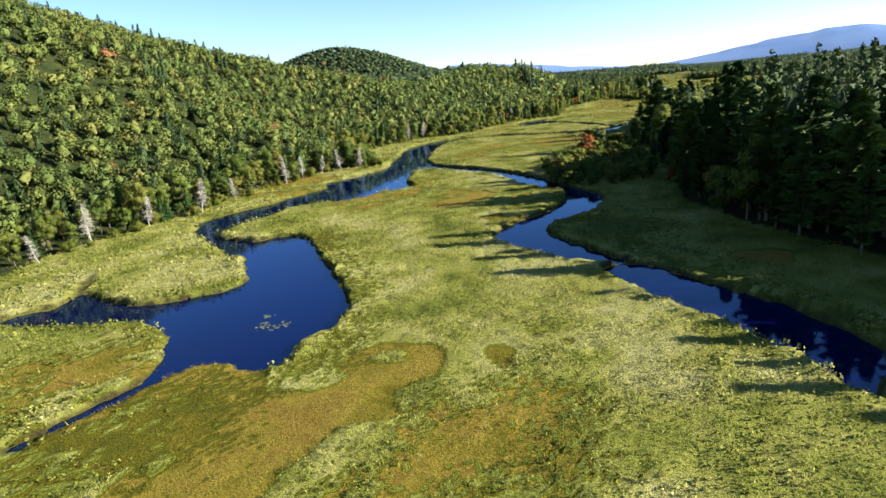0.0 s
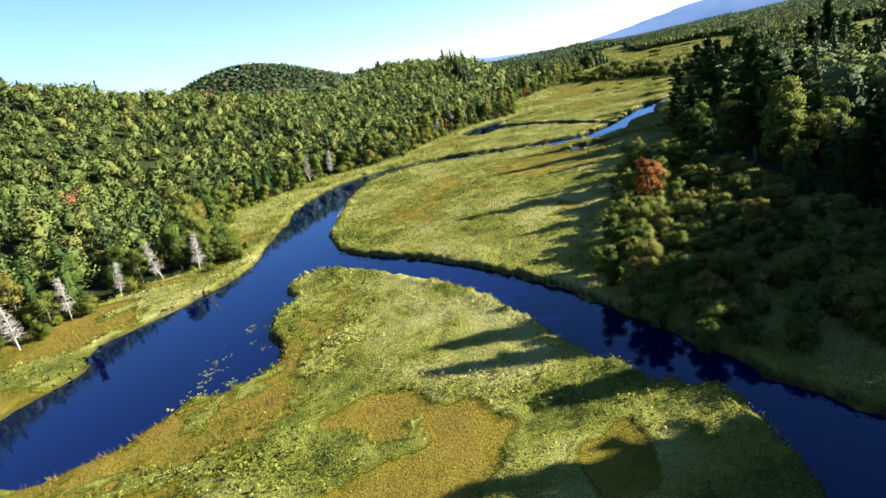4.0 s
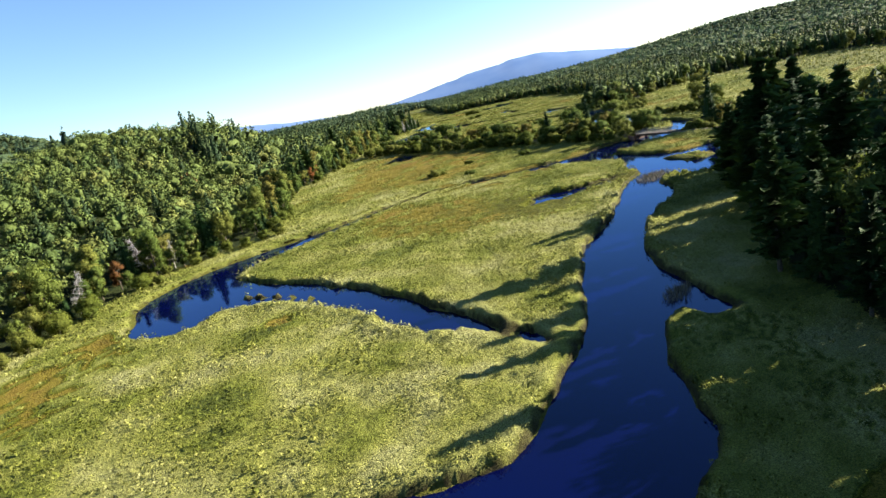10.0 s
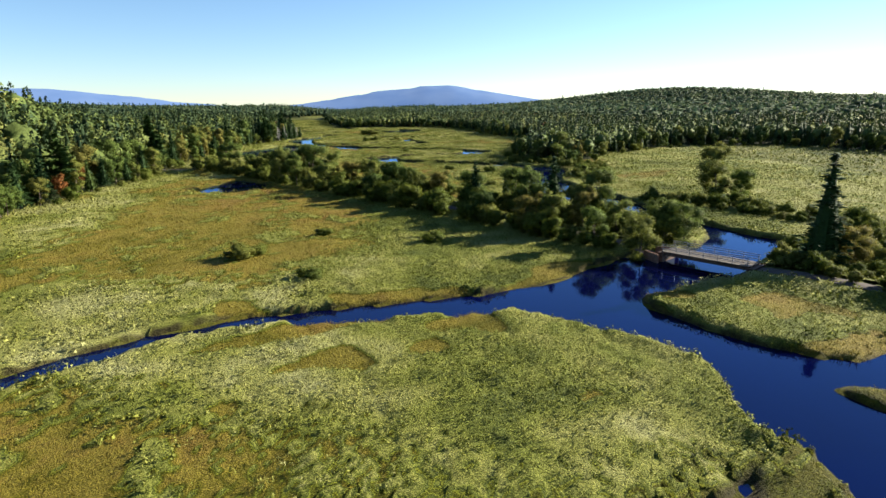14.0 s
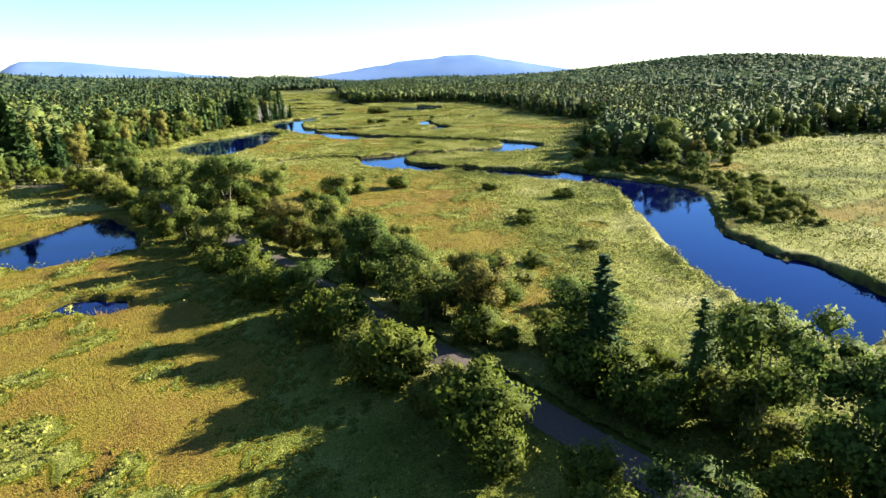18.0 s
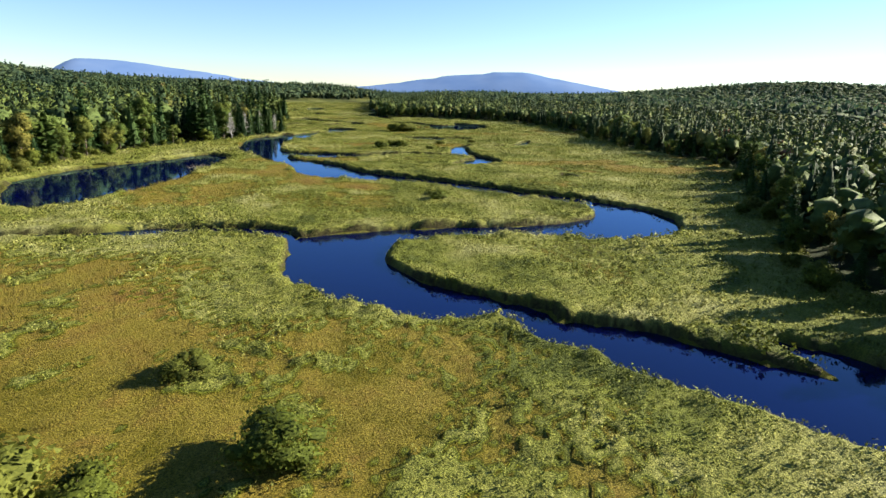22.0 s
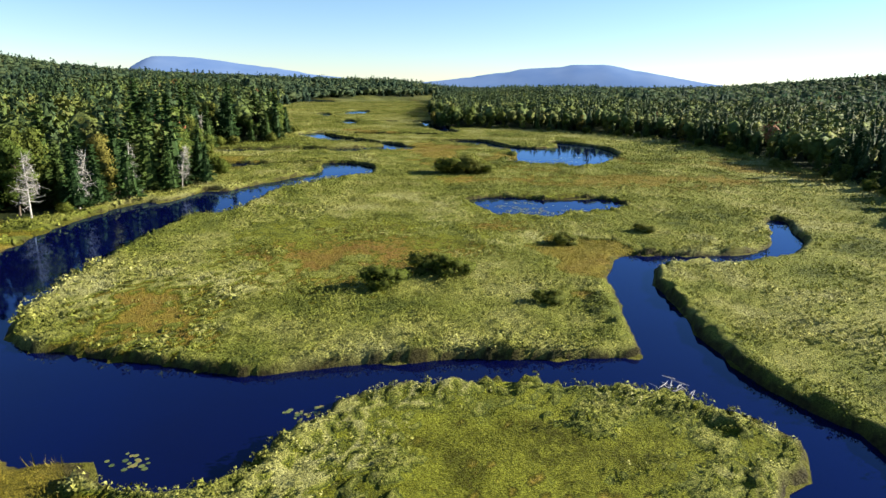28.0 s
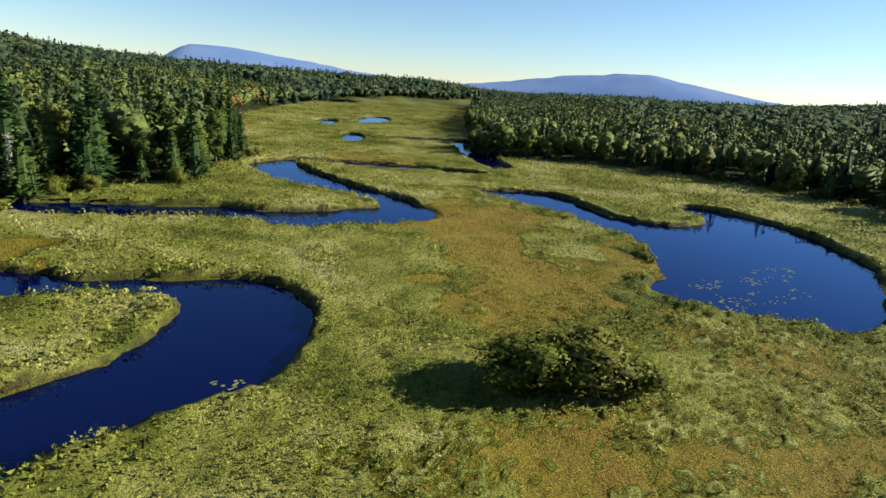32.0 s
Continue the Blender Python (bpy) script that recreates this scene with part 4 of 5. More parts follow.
def make_conifer(name, h, wide, seed, layers=20, shape=0.9, start=0.1, ragged=0.25, pine=False):
    """Meshes of a spruce, fir or pine: whorls of drooping boughs on a straight trunk."""
    r = np.random.default_rng(seed)
    r0 = 0.013 * h
    wood = [tube([(0, 0, -0.3), (0, 0, 0.3 * h), (r.normal() * 0.01 * h, 0, 0.98 * h)], [r0 * 1.4, r0, r0 * 0.12])]
    cards, tones = [], []
    for k in range(layers):
        t = min(0.99, max(0.0, (k + r.uniform(-0.2, 0.2)) / (layers - 1)))
        z = h * (start + (0.985 - start) * t)
        if pine:
            reach = wide * (0.55 + 0.5 * math.sin(min(1, t * 1.25) * math.pi * 0.8)) * (1 - 0.5 * t) * min(1, 0.12 + 2.6 * (1 - t))
        else:
            reach = wide * (1 - t) ** shape + 0.012 * h
        n_b = int(6 + 5 * (1 - t)) if not pine else 7
        for b in range(n_b):
            a = r.uniform(0, 2 * math.pi)
            ln = reach * r.uniform(1 - 2 * ragged, 1 + ragged)
            drop = (-0.28 if not pine else 0.12) * ln * r.uniform(0.5, 1.4)
            d = np.array([math.cos(a), math.sin(a), 0])
            side = np.array([-d[1], d[0], 0])
            if pine or k % 3 == 0:
                wood.append(tube([(0, 0, z), d * ln * 0.9 + (0, 0, z + drop)], [r0 * 0.22, r0 * 0.05], 3))
            n_s = max(3, int(ln / (0.03 * h)) + 2)
            for q in range(n_s):
                f_ = (q + 0.7) / n_s
                p = d * ln * f_ + np.array([0, 0, z + drop * f_ * f_ + r.normal() * 0.008 * h])
                wd = (0.034 if not pine else 0.05) * h * (1.15 - 0.6 * f_) * r.uniform(0.7, 1.3)
                lng = 0.05 * h * r.uniform(0.7, 1.2)
                tw = r.normal() * 0.35
                s2 = side * math.cos(tw) + np.array([0, 0, math.sin(tw)])
                up = 0.35 * wd if pine else -0.25 * wd
                cards.append([p - d * lng * 0.5, p + s2 * wd + (0, 0, up), p + d * lng, p - s2 * wd + (0, 0, up)])
                if pine:
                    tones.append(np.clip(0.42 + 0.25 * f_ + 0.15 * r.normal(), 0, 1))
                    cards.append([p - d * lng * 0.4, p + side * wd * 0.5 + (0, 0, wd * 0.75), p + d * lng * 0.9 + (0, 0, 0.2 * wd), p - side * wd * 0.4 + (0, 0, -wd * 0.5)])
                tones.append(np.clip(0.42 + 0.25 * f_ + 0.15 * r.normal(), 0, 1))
    v, f = joined(wood)
    trunk = mesh_from(name + "_trunk", v, f, BARK, True)
    if not pine:
        # inner cone of foliage, its low tone painting the shade within the crown
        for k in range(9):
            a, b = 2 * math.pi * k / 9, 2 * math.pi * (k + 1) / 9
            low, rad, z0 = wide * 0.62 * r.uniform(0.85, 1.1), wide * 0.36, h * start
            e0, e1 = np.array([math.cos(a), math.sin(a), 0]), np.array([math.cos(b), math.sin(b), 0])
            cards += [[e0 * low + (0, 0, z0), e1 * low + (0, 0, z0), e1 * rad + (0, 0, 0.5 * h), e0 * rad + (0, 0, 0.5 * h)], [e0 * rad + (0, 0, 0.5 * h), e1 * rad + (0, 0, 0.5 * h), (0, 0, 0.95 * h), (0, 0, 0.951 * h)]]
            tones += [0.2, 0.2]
    v = np.array(cards).reshape(-1, 3)
    f = np.arange(len(v)).reshape(-1, 4)
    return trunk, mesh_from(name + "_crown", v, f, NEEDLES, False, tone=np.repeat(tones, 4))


def make_snag(name, h, seed):
    """The mesh of a bare dead tree."""
    r = np.random.default_rng(seed)
    pieces = [tube([(0, 0, -0.3), (0.04 * h, 0, 0.5 * h), (0.02 * h, 0.05 * h, h)], [0.016 * h, 0.012 * h, 0.003 * h], 5)]
    for k in range(95):
        z, a = r.uniform(0.2, 0.95) * h, r.uniform(0, 2 * math.pi)
        ln = 0.17 * h * (1.1 - z / h) * r.uniform(0.6, 1.4) + 0.02 * h
        e = np.array([math.cos(a) * ln, math.sin(a) * ln, z + ln * r.uniform(-0.3, 0.4)])
        pieces.append(tube([(0.03 * h, 0, z), e], [0.006 * h, 0.002 * h], 3))
        for j in range(4):
            q = np.array([0.03 * h, 0, z]) + (e - np.array([0.03 * h, 0, z])) * r.uniform(0.5, 1.0)
            pieces.append(tube([q, q + r.normal(size=3) * 0.045 * h], [0.003 * h, 0.0012 * h], 3))
    v, f = joined(pieces)
    return mesh_from(name, v, f, DEAD_WOOD, True)


def tree_thing(name, label, category, group, meshes):
    ob = thing(name, label, category, group)
    part("trunk", meshes[0], None, ob)
    part("crown", meshes[1], None, ob)
    return ob


def jittered(points_outline, step, seed, lo=0.0, hi=1e9, within=None):
    """Places on a loose grid, at lo to hi metres inside a wood."""
    r = np.random.default_rng(seed)
    x0, x1, y0, y1 = within
    xs, ys = np.meshgrid(np.arange(x0, x1, step), np.arange(y0, y1, step))
    x = (xs + r.uniform(-0.45, 0.45, xs.shape) * step).ravel()
    y = (ys + r.uniform(-0.45, 0.45, xs.shape) * step).ravel()
    d = -outline_distance(points_outline, x, y)
    k = (d > lo) & (d < hi)
    return x[k], y[k], d[k]


PROTOTYPES = {}


def prototype(kind, label, category, meshes):
    PROTOTYPES.setdefault(kind, []).append((label, category, meshes))


for k, (h, w_, lv) in enumerate(((13, 3.9, 3600), (15, 4.3, 4000), (11, 3.6, 3400), (16, 3.9, 3800))):
    prototype("broadleaf_tree", "leafy green broad-leaved tree at the wood's edge", "tree", make_broadleaf("broadleaf", h, w_, 100 + k, lv))
for k, (h, w_, lv) in enumerate(((7.0, 2.5, 4600), (6.0, 2.5, 4400), (8.5, 2.8, 5200))):
    prototype("roadside_tree", "bushy yellow-green young tree beside the causeway track", "tree", make_broadleaf("roadside", h, w_, 130 + k, int(1.4 * lv), BROADLEAF, 2, 0.03, 0.0145))
prototype("red_maple", "maple with orange-red autumn leaves among green trees", "tree", make_broadleaf("red_maple", 10, 3.0, 120, 2000, RED_LEAF))
for k, (h, w_) in enumerate(((15, 3.2), (18, 3.6), (12, 2.8))):
    prototype("spruce_tree", "dark green pointed spruce tree", "tree", make_conifer("spruce", h, w_, 140 + k, 22))
for k, (h, w_) in enumerate(((22, 5.0), (19, 4.4))):
    prototype("pine_tree", "tall dark white pine with layered boughs", "tree", make_conifer("pine", h, w_, 150 + k, 20, start=0.14, ragged=0.35, pine=True))
for k, (h, w_, lv) in enumerate(((2.7, 2.0, 2400), (2.1, 1.7, 2200), (3.6, 2.3, 2800))):
    prototype("alder_bush", "rounded grey-green alder bush standing in the marsh", "bush", make_broadleaf("alder", h, w_, 160 + k, int(1.3 * lv), SHRUB_LEAF, 4, 0.0, 0.036))
PLACED = {}


def plant(kind, x, y, scale=1.0, variant=None, group="", label="", r=rng, sink=0.1, lift=0.0, name="", spread=1.0):
    """Stands one more tree of a kind on the ground."""
    options = PROTOTYPES[kind]
    v = int(r.integers(len(options))) if variant is None else variant
    text, category, meshes = options[v]
    z = float(grid_sample(gz, np.array([x]), np.array([y]))[0]) - sink
    m = pose(x, y, max(z, 0.05) + lift, r.uniform(-2, 2), r.uniform(-2, 2), r.uniform(0, 360))
    key = (kind, v, group, label, name)
    if key not in PLACED:
        PLACED[key] = tree_thing(name or kind, label or text, category, group, meshes)
        ob = PLACED[key]
        ob.matrix_basis = m
    else:
        ob = copy_thing(PLACED[key], m)
    s = scale * r.uniform(0.92, 1.08)
    ob.scale = (spread * s * r.uniform(0.92, 1.08), spread * s * r.uniform(0.92, 1.08), s)
    return ob


# trees along the wood edges, one by one
def edge_trees(outline, name, step, lo, hi, seed, within, conifers, reds=0.015, scale=1.0, pines=0.0, most=400):
    r = np.random.default_rng(seed)
    x, y, d = jittered(outline, step, seed, lo, hi, within)
    order = np.argsort(d)[:most]
    for i in order:
        u = r.random()
        if u < pines:
            kind = "pine_tree"
        elif u < conifers:
            kind = "spruce_tree"
        elif u < conifers + reds:
            kind = "red_maple"
        else:
            kind = "broadleaf_tree"
        plant(kind, float(x[i]), float(y[i]), scale * r.uniform(0.7, 1.15) * (0.75 if d[i] < 4 else 1), None, name, r=r, name="deciduous_tree" if kind == "broadleaf_tree" and outline is not WEST_WOOD else "")


edge_trees(WEST_WOOD, "trees of the western wood", 5.2, 0.5, 16, 51, (-120, 130, 80, 540), 0.2, 0.012, 0.74, 0.0, 240)
edge_trees(WEST_WOOD, "trees of the northern wood", 5.2, 0.5, 16, 52, (120, 270, 540, 745), 0.3, 0.02, 0.9, 0.05, 90)
edge_trees(WEST_WOOD, "trees of the northern spruce wood", 4.8, 0.5, 16, 55, (262, 360, 740, 960), 0.8, 0.01, 0.98, 0.03, 120)
edge_trees(PINE_GROVE, "trees of the pine grove", 5.4, 0.5, 28, 53, (40, 210, -20, 190), 0.72, 0.03, 1.05, 0.6, 250)
edge_trees(PINE_GROVE, "trees of the northern grove", 5.4, 0.5, 25, 56, (40, 210, 190, 372), 0.42, 0.09, 0.9, 0.22, 170)
edge_trees(EAST_WOOD, "trees of the eastern wood", 5.6, 0.5, 12, 54, (285, 480, 440, 980), 0.4, 0.02, 0.68, 0.0, 170)


# woods behind, in which single trees cannot be told apart
def woodland(name, label, outline, step, lo, hi, seed, within, sprays, conifers, tall=14.0, leaf=0.05, material=WOOD_LEAF, core=0.6):
    r = np.random.default_rng(seed)
    x, y, d = jittered(outline, step, seed, lo, hi, within)
    z = grid_sample(gz, x, y)
    count = len(x)
    fir = r.random(count) < conifers + 0.2 * wave_noise(x, y, 45, seed)
    h = tall * r.uniform(0.75, 1.15, count) * np.where(fir, 1.15, 1.0)
    wide = np.where(fir, 0.29, 0.48) * h * (step / 7.0) ** 0.8 * r.uniform(0.8, 1.25, count)
    # firs: whorls on a cone; broad-leaved trees: several uneven lobes
    u = r.random((count, sprays))
    t = 0.04 + 0.96 * u ** 1.4
    whorls = np.floor(t * 10)
    step_in = t * 10 - whorls
    a = r.uniform(0, 2 * math.pi, u.shape)
    rad = (1.06 - t) * (1.08 - 0.4 * step_in) * r.uniform(0.8, 1.12, u.shape)
    cone = np.stack([np.cos(a) * rad, np.sin(a) * rad, t], -1)
    cone_out = np.stack([np.cos(a), np.sin(a), 0.35 + 0 * a], -1)
    lobes = 7
    b = r.uniform(0, 2 * math.pi, (count, lobes)) + np.arange(lobes) * 2.4
    lz = r.uniform(-0.75, 0.8, (count, lobes))
    reach = np.sqrt(1 - lz ** 2) * r.uniform(0.45, 0.8, lz.shape)
    lobe = np.stack([np.cos(b) * reach, np.sin(b) * reach, lz * 0.72], -1)
    lobe_r = r.uniform(0.3, 0.52, lz.shape)
    pick = r.integers(0, lobes, u.shape)
    d_ = r.normal(size=(count, sprays, 3))
    d_[..., 2] += 0.45
    d_ /= np.linalg.norm(d_, axis=-1)[..., None]
    mine = np.take_along_axis(lobe, pick[..., None].repeat(3, -1), 1)
    ball = mine + d_ * (np.take_along_axis(lobe_r, pick, 1) * r.uniform(0.75, 1.12, u.shape))[..., None]
    ball = ball * (1, 1, 0.45) + (0, 0, 0.53)
    c = np.where(fir[:, None, None], cone, ball) * np.stack([wide, wide, h], -1)[:, None] + np.stack([x, y, z], -1)[:, None]
    c = c.reshape(-1, 3)
    outward = np.where(fir[:, None, None], cone_out, d_ + 0.5 * mine).reshape(-1, 3)
    size = np.repeat(np.where(fir, 0.85, 1.0) * leaf * h * (step / 7.0) ** 0.7, sprays)
    v, f, nrm = leaf_cards(c, outward, size, r, 0.8, True)
    tree = np.where(fir, r.uniform(0, 0.2, count), np.clip(0.3 + 0.62 * r.beta(2.0, 2.6, count) + 0.12 * wave_noise(x, y, 70, 99), 0, 0.93))
    tree = np.where(~fir & (r.random(count) < 0.01), 1.0, tree)
    # top light painted in: tone rises as a spray turns upward
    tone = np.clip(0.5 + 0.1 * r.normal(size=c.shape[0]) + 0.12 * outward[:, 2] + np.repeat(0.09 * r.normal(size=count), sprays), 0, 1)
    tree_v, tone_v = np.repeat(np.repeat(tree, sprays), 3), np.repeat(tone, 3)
    # dense inner crowns: round ones, or cones for the firs; inner shade toned in
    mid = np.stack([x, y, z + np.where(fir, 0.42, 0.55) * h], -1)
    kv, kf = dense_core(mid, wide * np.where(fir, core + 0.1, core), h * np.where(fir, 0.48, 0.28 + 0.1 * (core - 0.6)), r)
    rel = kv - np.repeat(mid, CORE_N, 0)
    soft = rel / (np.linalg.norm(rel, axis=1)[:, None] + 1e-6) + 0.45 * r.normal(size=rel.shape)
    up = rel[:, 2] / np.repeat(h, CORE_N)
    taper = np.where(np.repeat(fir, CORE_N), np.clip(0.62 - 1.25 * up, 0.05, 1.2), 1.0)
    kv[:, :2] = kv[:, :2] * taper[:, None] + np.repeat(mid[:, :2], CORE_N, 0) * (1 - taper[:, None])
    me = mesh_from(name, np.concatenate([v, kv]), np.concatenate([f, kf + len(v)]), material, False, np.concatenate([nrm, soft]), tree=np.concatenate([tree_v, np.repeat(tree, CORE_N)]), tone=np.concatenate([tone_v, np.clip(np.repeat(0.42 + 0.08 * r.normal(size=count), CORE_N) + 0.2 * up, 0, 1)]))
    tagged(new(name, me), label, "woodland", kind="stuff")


woodland("woodland", "mixed woodland climbing the western hill", WEST_WOOD, 6.0, 8, 230, 61, (-330, 130, 80, 640), 220, 0.08, 8.8, 0.05, core=0.46)
woodland("woodland", "mixed woodland along the western bank", WEST_WOOD, 6.2, 8, 110, 62, (100, 420, 540, 1250), 120, 0.36, 14, 0.05, core=0.55)
woodland("woodland", "dark pine woodland behind the river", PINE_GROVE, 6.5, 22, 200, 63, (40, 210, -80, 190), 240, 0.6, 22, 0.03)
woodland("woodland", "mixed woodland behind the river", PINE_GROVE, 6.5, 20, 200, 69, (40, 210, 190, 372), 300, 0.4, 15, 0.03)
woodland("woodland", "mixed spruce and broad-leaved woodland along the eastern bank", EAST_WOOD, 5.0, 4, 110, 64, (285, 640, 380, 1300), 72, 0.42, 10.5, 0.058, core=0.58)
woodland("far_woodland", "woodland closing the far end of the valley", WEST_WOOD, 9, 2, 160, 67, (380, 900, 1200, 1800), 20, 0.4, 12, 0.075, HAZED_LEAF, 0.7)
woodland("far_woodland", "woodland beside the far end of the valley", EAST_WOOD, 9, 2, 160, 68, (520, 950, 1250, 1800), 20, 0.4, 12, 0.075, HAZED_LEAF, 0.7)
woodland("far_woodland", "distant woodland on the valley's hills", WEST_WOOD, 11.0, 110, 1500, 65, (-420, 760, 480, 1700), 20, 0.25, 11, 0.085, HAZED_LEAF, 0.7)
woodland("far_woodland", "distant woodland on the eastern plateau", EAST_WOOD, 12, 100, 1600, 66, (410, 1500, 0, 1800), 16, 0.2, 11.5, 0.075, HAZED_LEAF, 0.7)

# ---- marsh cover ----
AXIS = [(0, 60), (40, 220), (110, 330), (190, 440), (250, 560), (320, 690), (370, 800), (400, 960), (470, 1200)]


def shrub_cover(x, y, z, size, sprays, seed, leaf):
    """Low rounded shrubs, each a dome of leafy sprays: triangles and the tone of each corner."""
    r = np.random.default_rng(seed)
    d = r.normal(size=(len(x), sprays, 3))
    d[..., 2] = np.abs(d[..., 2]) * 0.9 + 0.12
    d /= np.linalg.norm(d, axis=-1)[..., None]
    s = size[:, None, None]
    c = np.stack([x, y, z], -1)[:, None] + d * s * np.array([0.62, 0.62, 0.9]) * r.uniform(0.75, 1.1, d.shape[:2])[..., None]
    v, f, nrm = leaf_cards(c.reshape(-1, 3), d.reshape(-1, 3), np.repeat(size * leaf, sprays), r, 0.8, True)
    # domes lighten towards their tops: overhead light put into the tone
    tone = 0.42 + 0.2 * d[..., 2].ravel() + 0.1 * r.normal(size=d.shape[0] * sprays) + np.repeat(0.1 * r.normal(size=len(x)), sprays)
    return v, f, nrm, tone


def sedge_cover(x, y, z, size, sprays, seed, leaf):
    """Tufts of upright blades that lean with the wind: triangles and tones."""
    r = np.random.default_rng(seed)
    a = r.uniform(0, 2 * math.pi, (len(x), sprays))
    rad = np.sqrt(r.random(a.shape)) * 0.6
    s = size[:, None]
    base = np.stack([x[:, None] + np.cos(a) * rad * s, y[:, None] + np.sin(a) * rad * s, z[:, None] - 0.05 + 0 * a], -1)
    tip = base + np.stack([(np.cos(a) * 0.35 - 0.15) * s, np.sin(a) * 0.35 * s, s * r.uniform(0.55, 1.05, a.shape)], -1)
    b = r.uniform(0, 2 * math.pi, a.shape)
    wd = s * r.uniform(0.03, 0.07, a.shape)
    side = np.stack([np.cos(b) * wd, np.sin(b) * wd, 0 * wd], -1)
    v = np.stack([base - side, base + side, tip], 2).reshape(-1, 3)
    t = 0.5 + 0.12 * r.normal(size=a.size)
    return v, np.arange(len(v)).reshape(-1, 3), None, t


MARSH_LEAF = leaf_material("marsh_leaves", *COVER, random_object=False, through=0.12)


def marsh_places(step, seed, near, far, lo_water, hi_water):
    r = np.random.default_rng(seed)
    xs, ys = np.meshgrid(np.arange(-95, 560, step), np.arange(12, 1300, step))
    x = (xs + r.uniform(-0.5, 0.5, xs.shape) * step).ravel()
    y = (ys + r.uniform(-0.5, 0.5, xs.shape) * step).ravel()
    k = line_distance(AXIS, x, y)
    keep = (k >= near) & (k < far)
    x, y = x[keep], y[keep]
    w, d = grid_sample(gwater, x, y), grid_sample(gdepth, x, y)
    road = np.minimum(line_distance(ROAD_LINE, x, y), line_distance(ROAD_EAST, x, y))
    keep = (w > lo_water) & (w < hi_water) & (d < 3) & (road > 1.9)
    return x[keep], y[keep], w[keep], r


def canopy(x, y, w, p, rough=1.0):
    """Height of the shrubs' or sedge's closed top over the ground, and a number for each clump."""
    high, pick = np.zeros(len(x)), np.zeros(len(x))
    table = np.random.default_rng(87).random((4, 128, 128))
    for cell, weight in ((1.9, 1.0), (0.95, 0.5)):
        i, j = np.floor(x / cell).astype(int), np.floor(y / cell).astype(int)
        best, mine = np.full(len(x), 9.0), np.zeros(len(x))
        for a in (-1, 0, 1):
            for b in (-1, 0, 1):
                u, v = (i + a) % 128, (j + b) % 128
                d = np.hypot(x / cell - i - a - table[0, u, v], y / cell - j - b - table[1, u, v]) / (0.55 + 0.45 * table[2, u, v])
                near_ = d < best
                best, mine = np.where(near_, d, best), np.where(near_, table[3, u, v], mine)
        high += weight * np.sqrt(np.clip(1 - best ** 2, 0, 1)) * (0.5 + 0.6 * mine)
        pick += weight * mine
    bushy = smooth(0.48, 0.32, p)
    tall = (0.1 + 0.13 * bushy) * (1 + 0.35 * wave_noise(x, y, 6, 88)) * (1 + (0.3 + 0.7 * bushy) * smooth(3.5, 0.6, w))
    return (tall * (0.1 + 1.15 * (0.7 + rough * (high - 0.7)))) * smooth(0.0, 0.35, w) - 0.6 * smooth(0.2, -0.2, w), pick / 1.5


n = Nodes("marsh_canopy")
fine, mid = n.noise(9.0, 4, 0.7), n.noise(3.2, 3, 0.6)
tint = n.ramp(n.math("ADD", n.value("tree"), n.math("MULTIPLY", n.math("SUBTRACT", mid, 0.5), 0.16)), *COVER)
tint = n.mix(1.0, tint, n.ramp(fine, (0.32, (0.22, 0.25, 0.22)), (0.5, (0.8, 0.8, 0.8)), (0.68, (1.5, 1.45, 1.4))), "MULTIPLY")
n.bump(n.math("ADD", fine, n.math("MULTIPLY", mid, 1.5)), 1.0, 0.16)
tint = n.mix(n.value("edge"), tint, n.ramp(mid, (0.35, (0.018, 0.015, 0.006)), (0.65, (0.05, 0.045, 0.014))))
CANOPY = n.finish(tint, 0.9, 0.1)
for near, far, step in ((0, 30, 0.48), (30, 62, 0.75), (62, 130, 1.4)):
    r = np.random.default_rng(210 + near)
    ox, oy = np.meshgrid(np.arange(-95, 560, step), np.arange(12, 1200, step))
    keep = np.zeros(ox.shape, bool)
    k = line_distance(AXIS, ox, oy)
    keep = (k >= near - 2.5 * step) & (k < far)
    x, y = ox[keep] + r.uniform(-0.3, 0.3, keep.sum()) * step, oy[keep] + r.uniform(-0.3, 0.3, keep.sum()) * step
    w, d = grid_sample(gwater, x, y), grid_sample(gdepth, x, y)
    road = np.minimum(line_distance(ROAD_LINE, x, y), line_distance(ROAD_EAST, x, y))
    good = (w > -0.9) & (d < 3) & (road > 1.7)
    keep[keep] = good
    x, y, w = x[good], y[good], w[good]
    p = growth(x, y)
    high, pick = canopy(x, y, w, p, min(1.0, 0.6 / step))
    z = grid_sample(gz, x, y) + high
    number = np.full(keep.shape, -1)
    number[keep] = np.arange(len(x))
    q = np.stack([number[:-1, :-1], number[:-1, 1:], number[1:, 1:], number[1:, :-1]], -1).reshape(-1, 4)
    q = q[(q >= 0).all(1)]
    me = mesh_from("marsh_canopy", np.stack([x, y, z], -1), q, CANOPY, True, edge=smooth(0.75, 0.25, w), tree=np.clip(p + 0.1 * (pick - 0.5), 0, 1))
    tagged(new("marsh_canopy", me), "close grey-green and ochre cover of low marsh shrubs and sedge", "plants", kind="stuff")

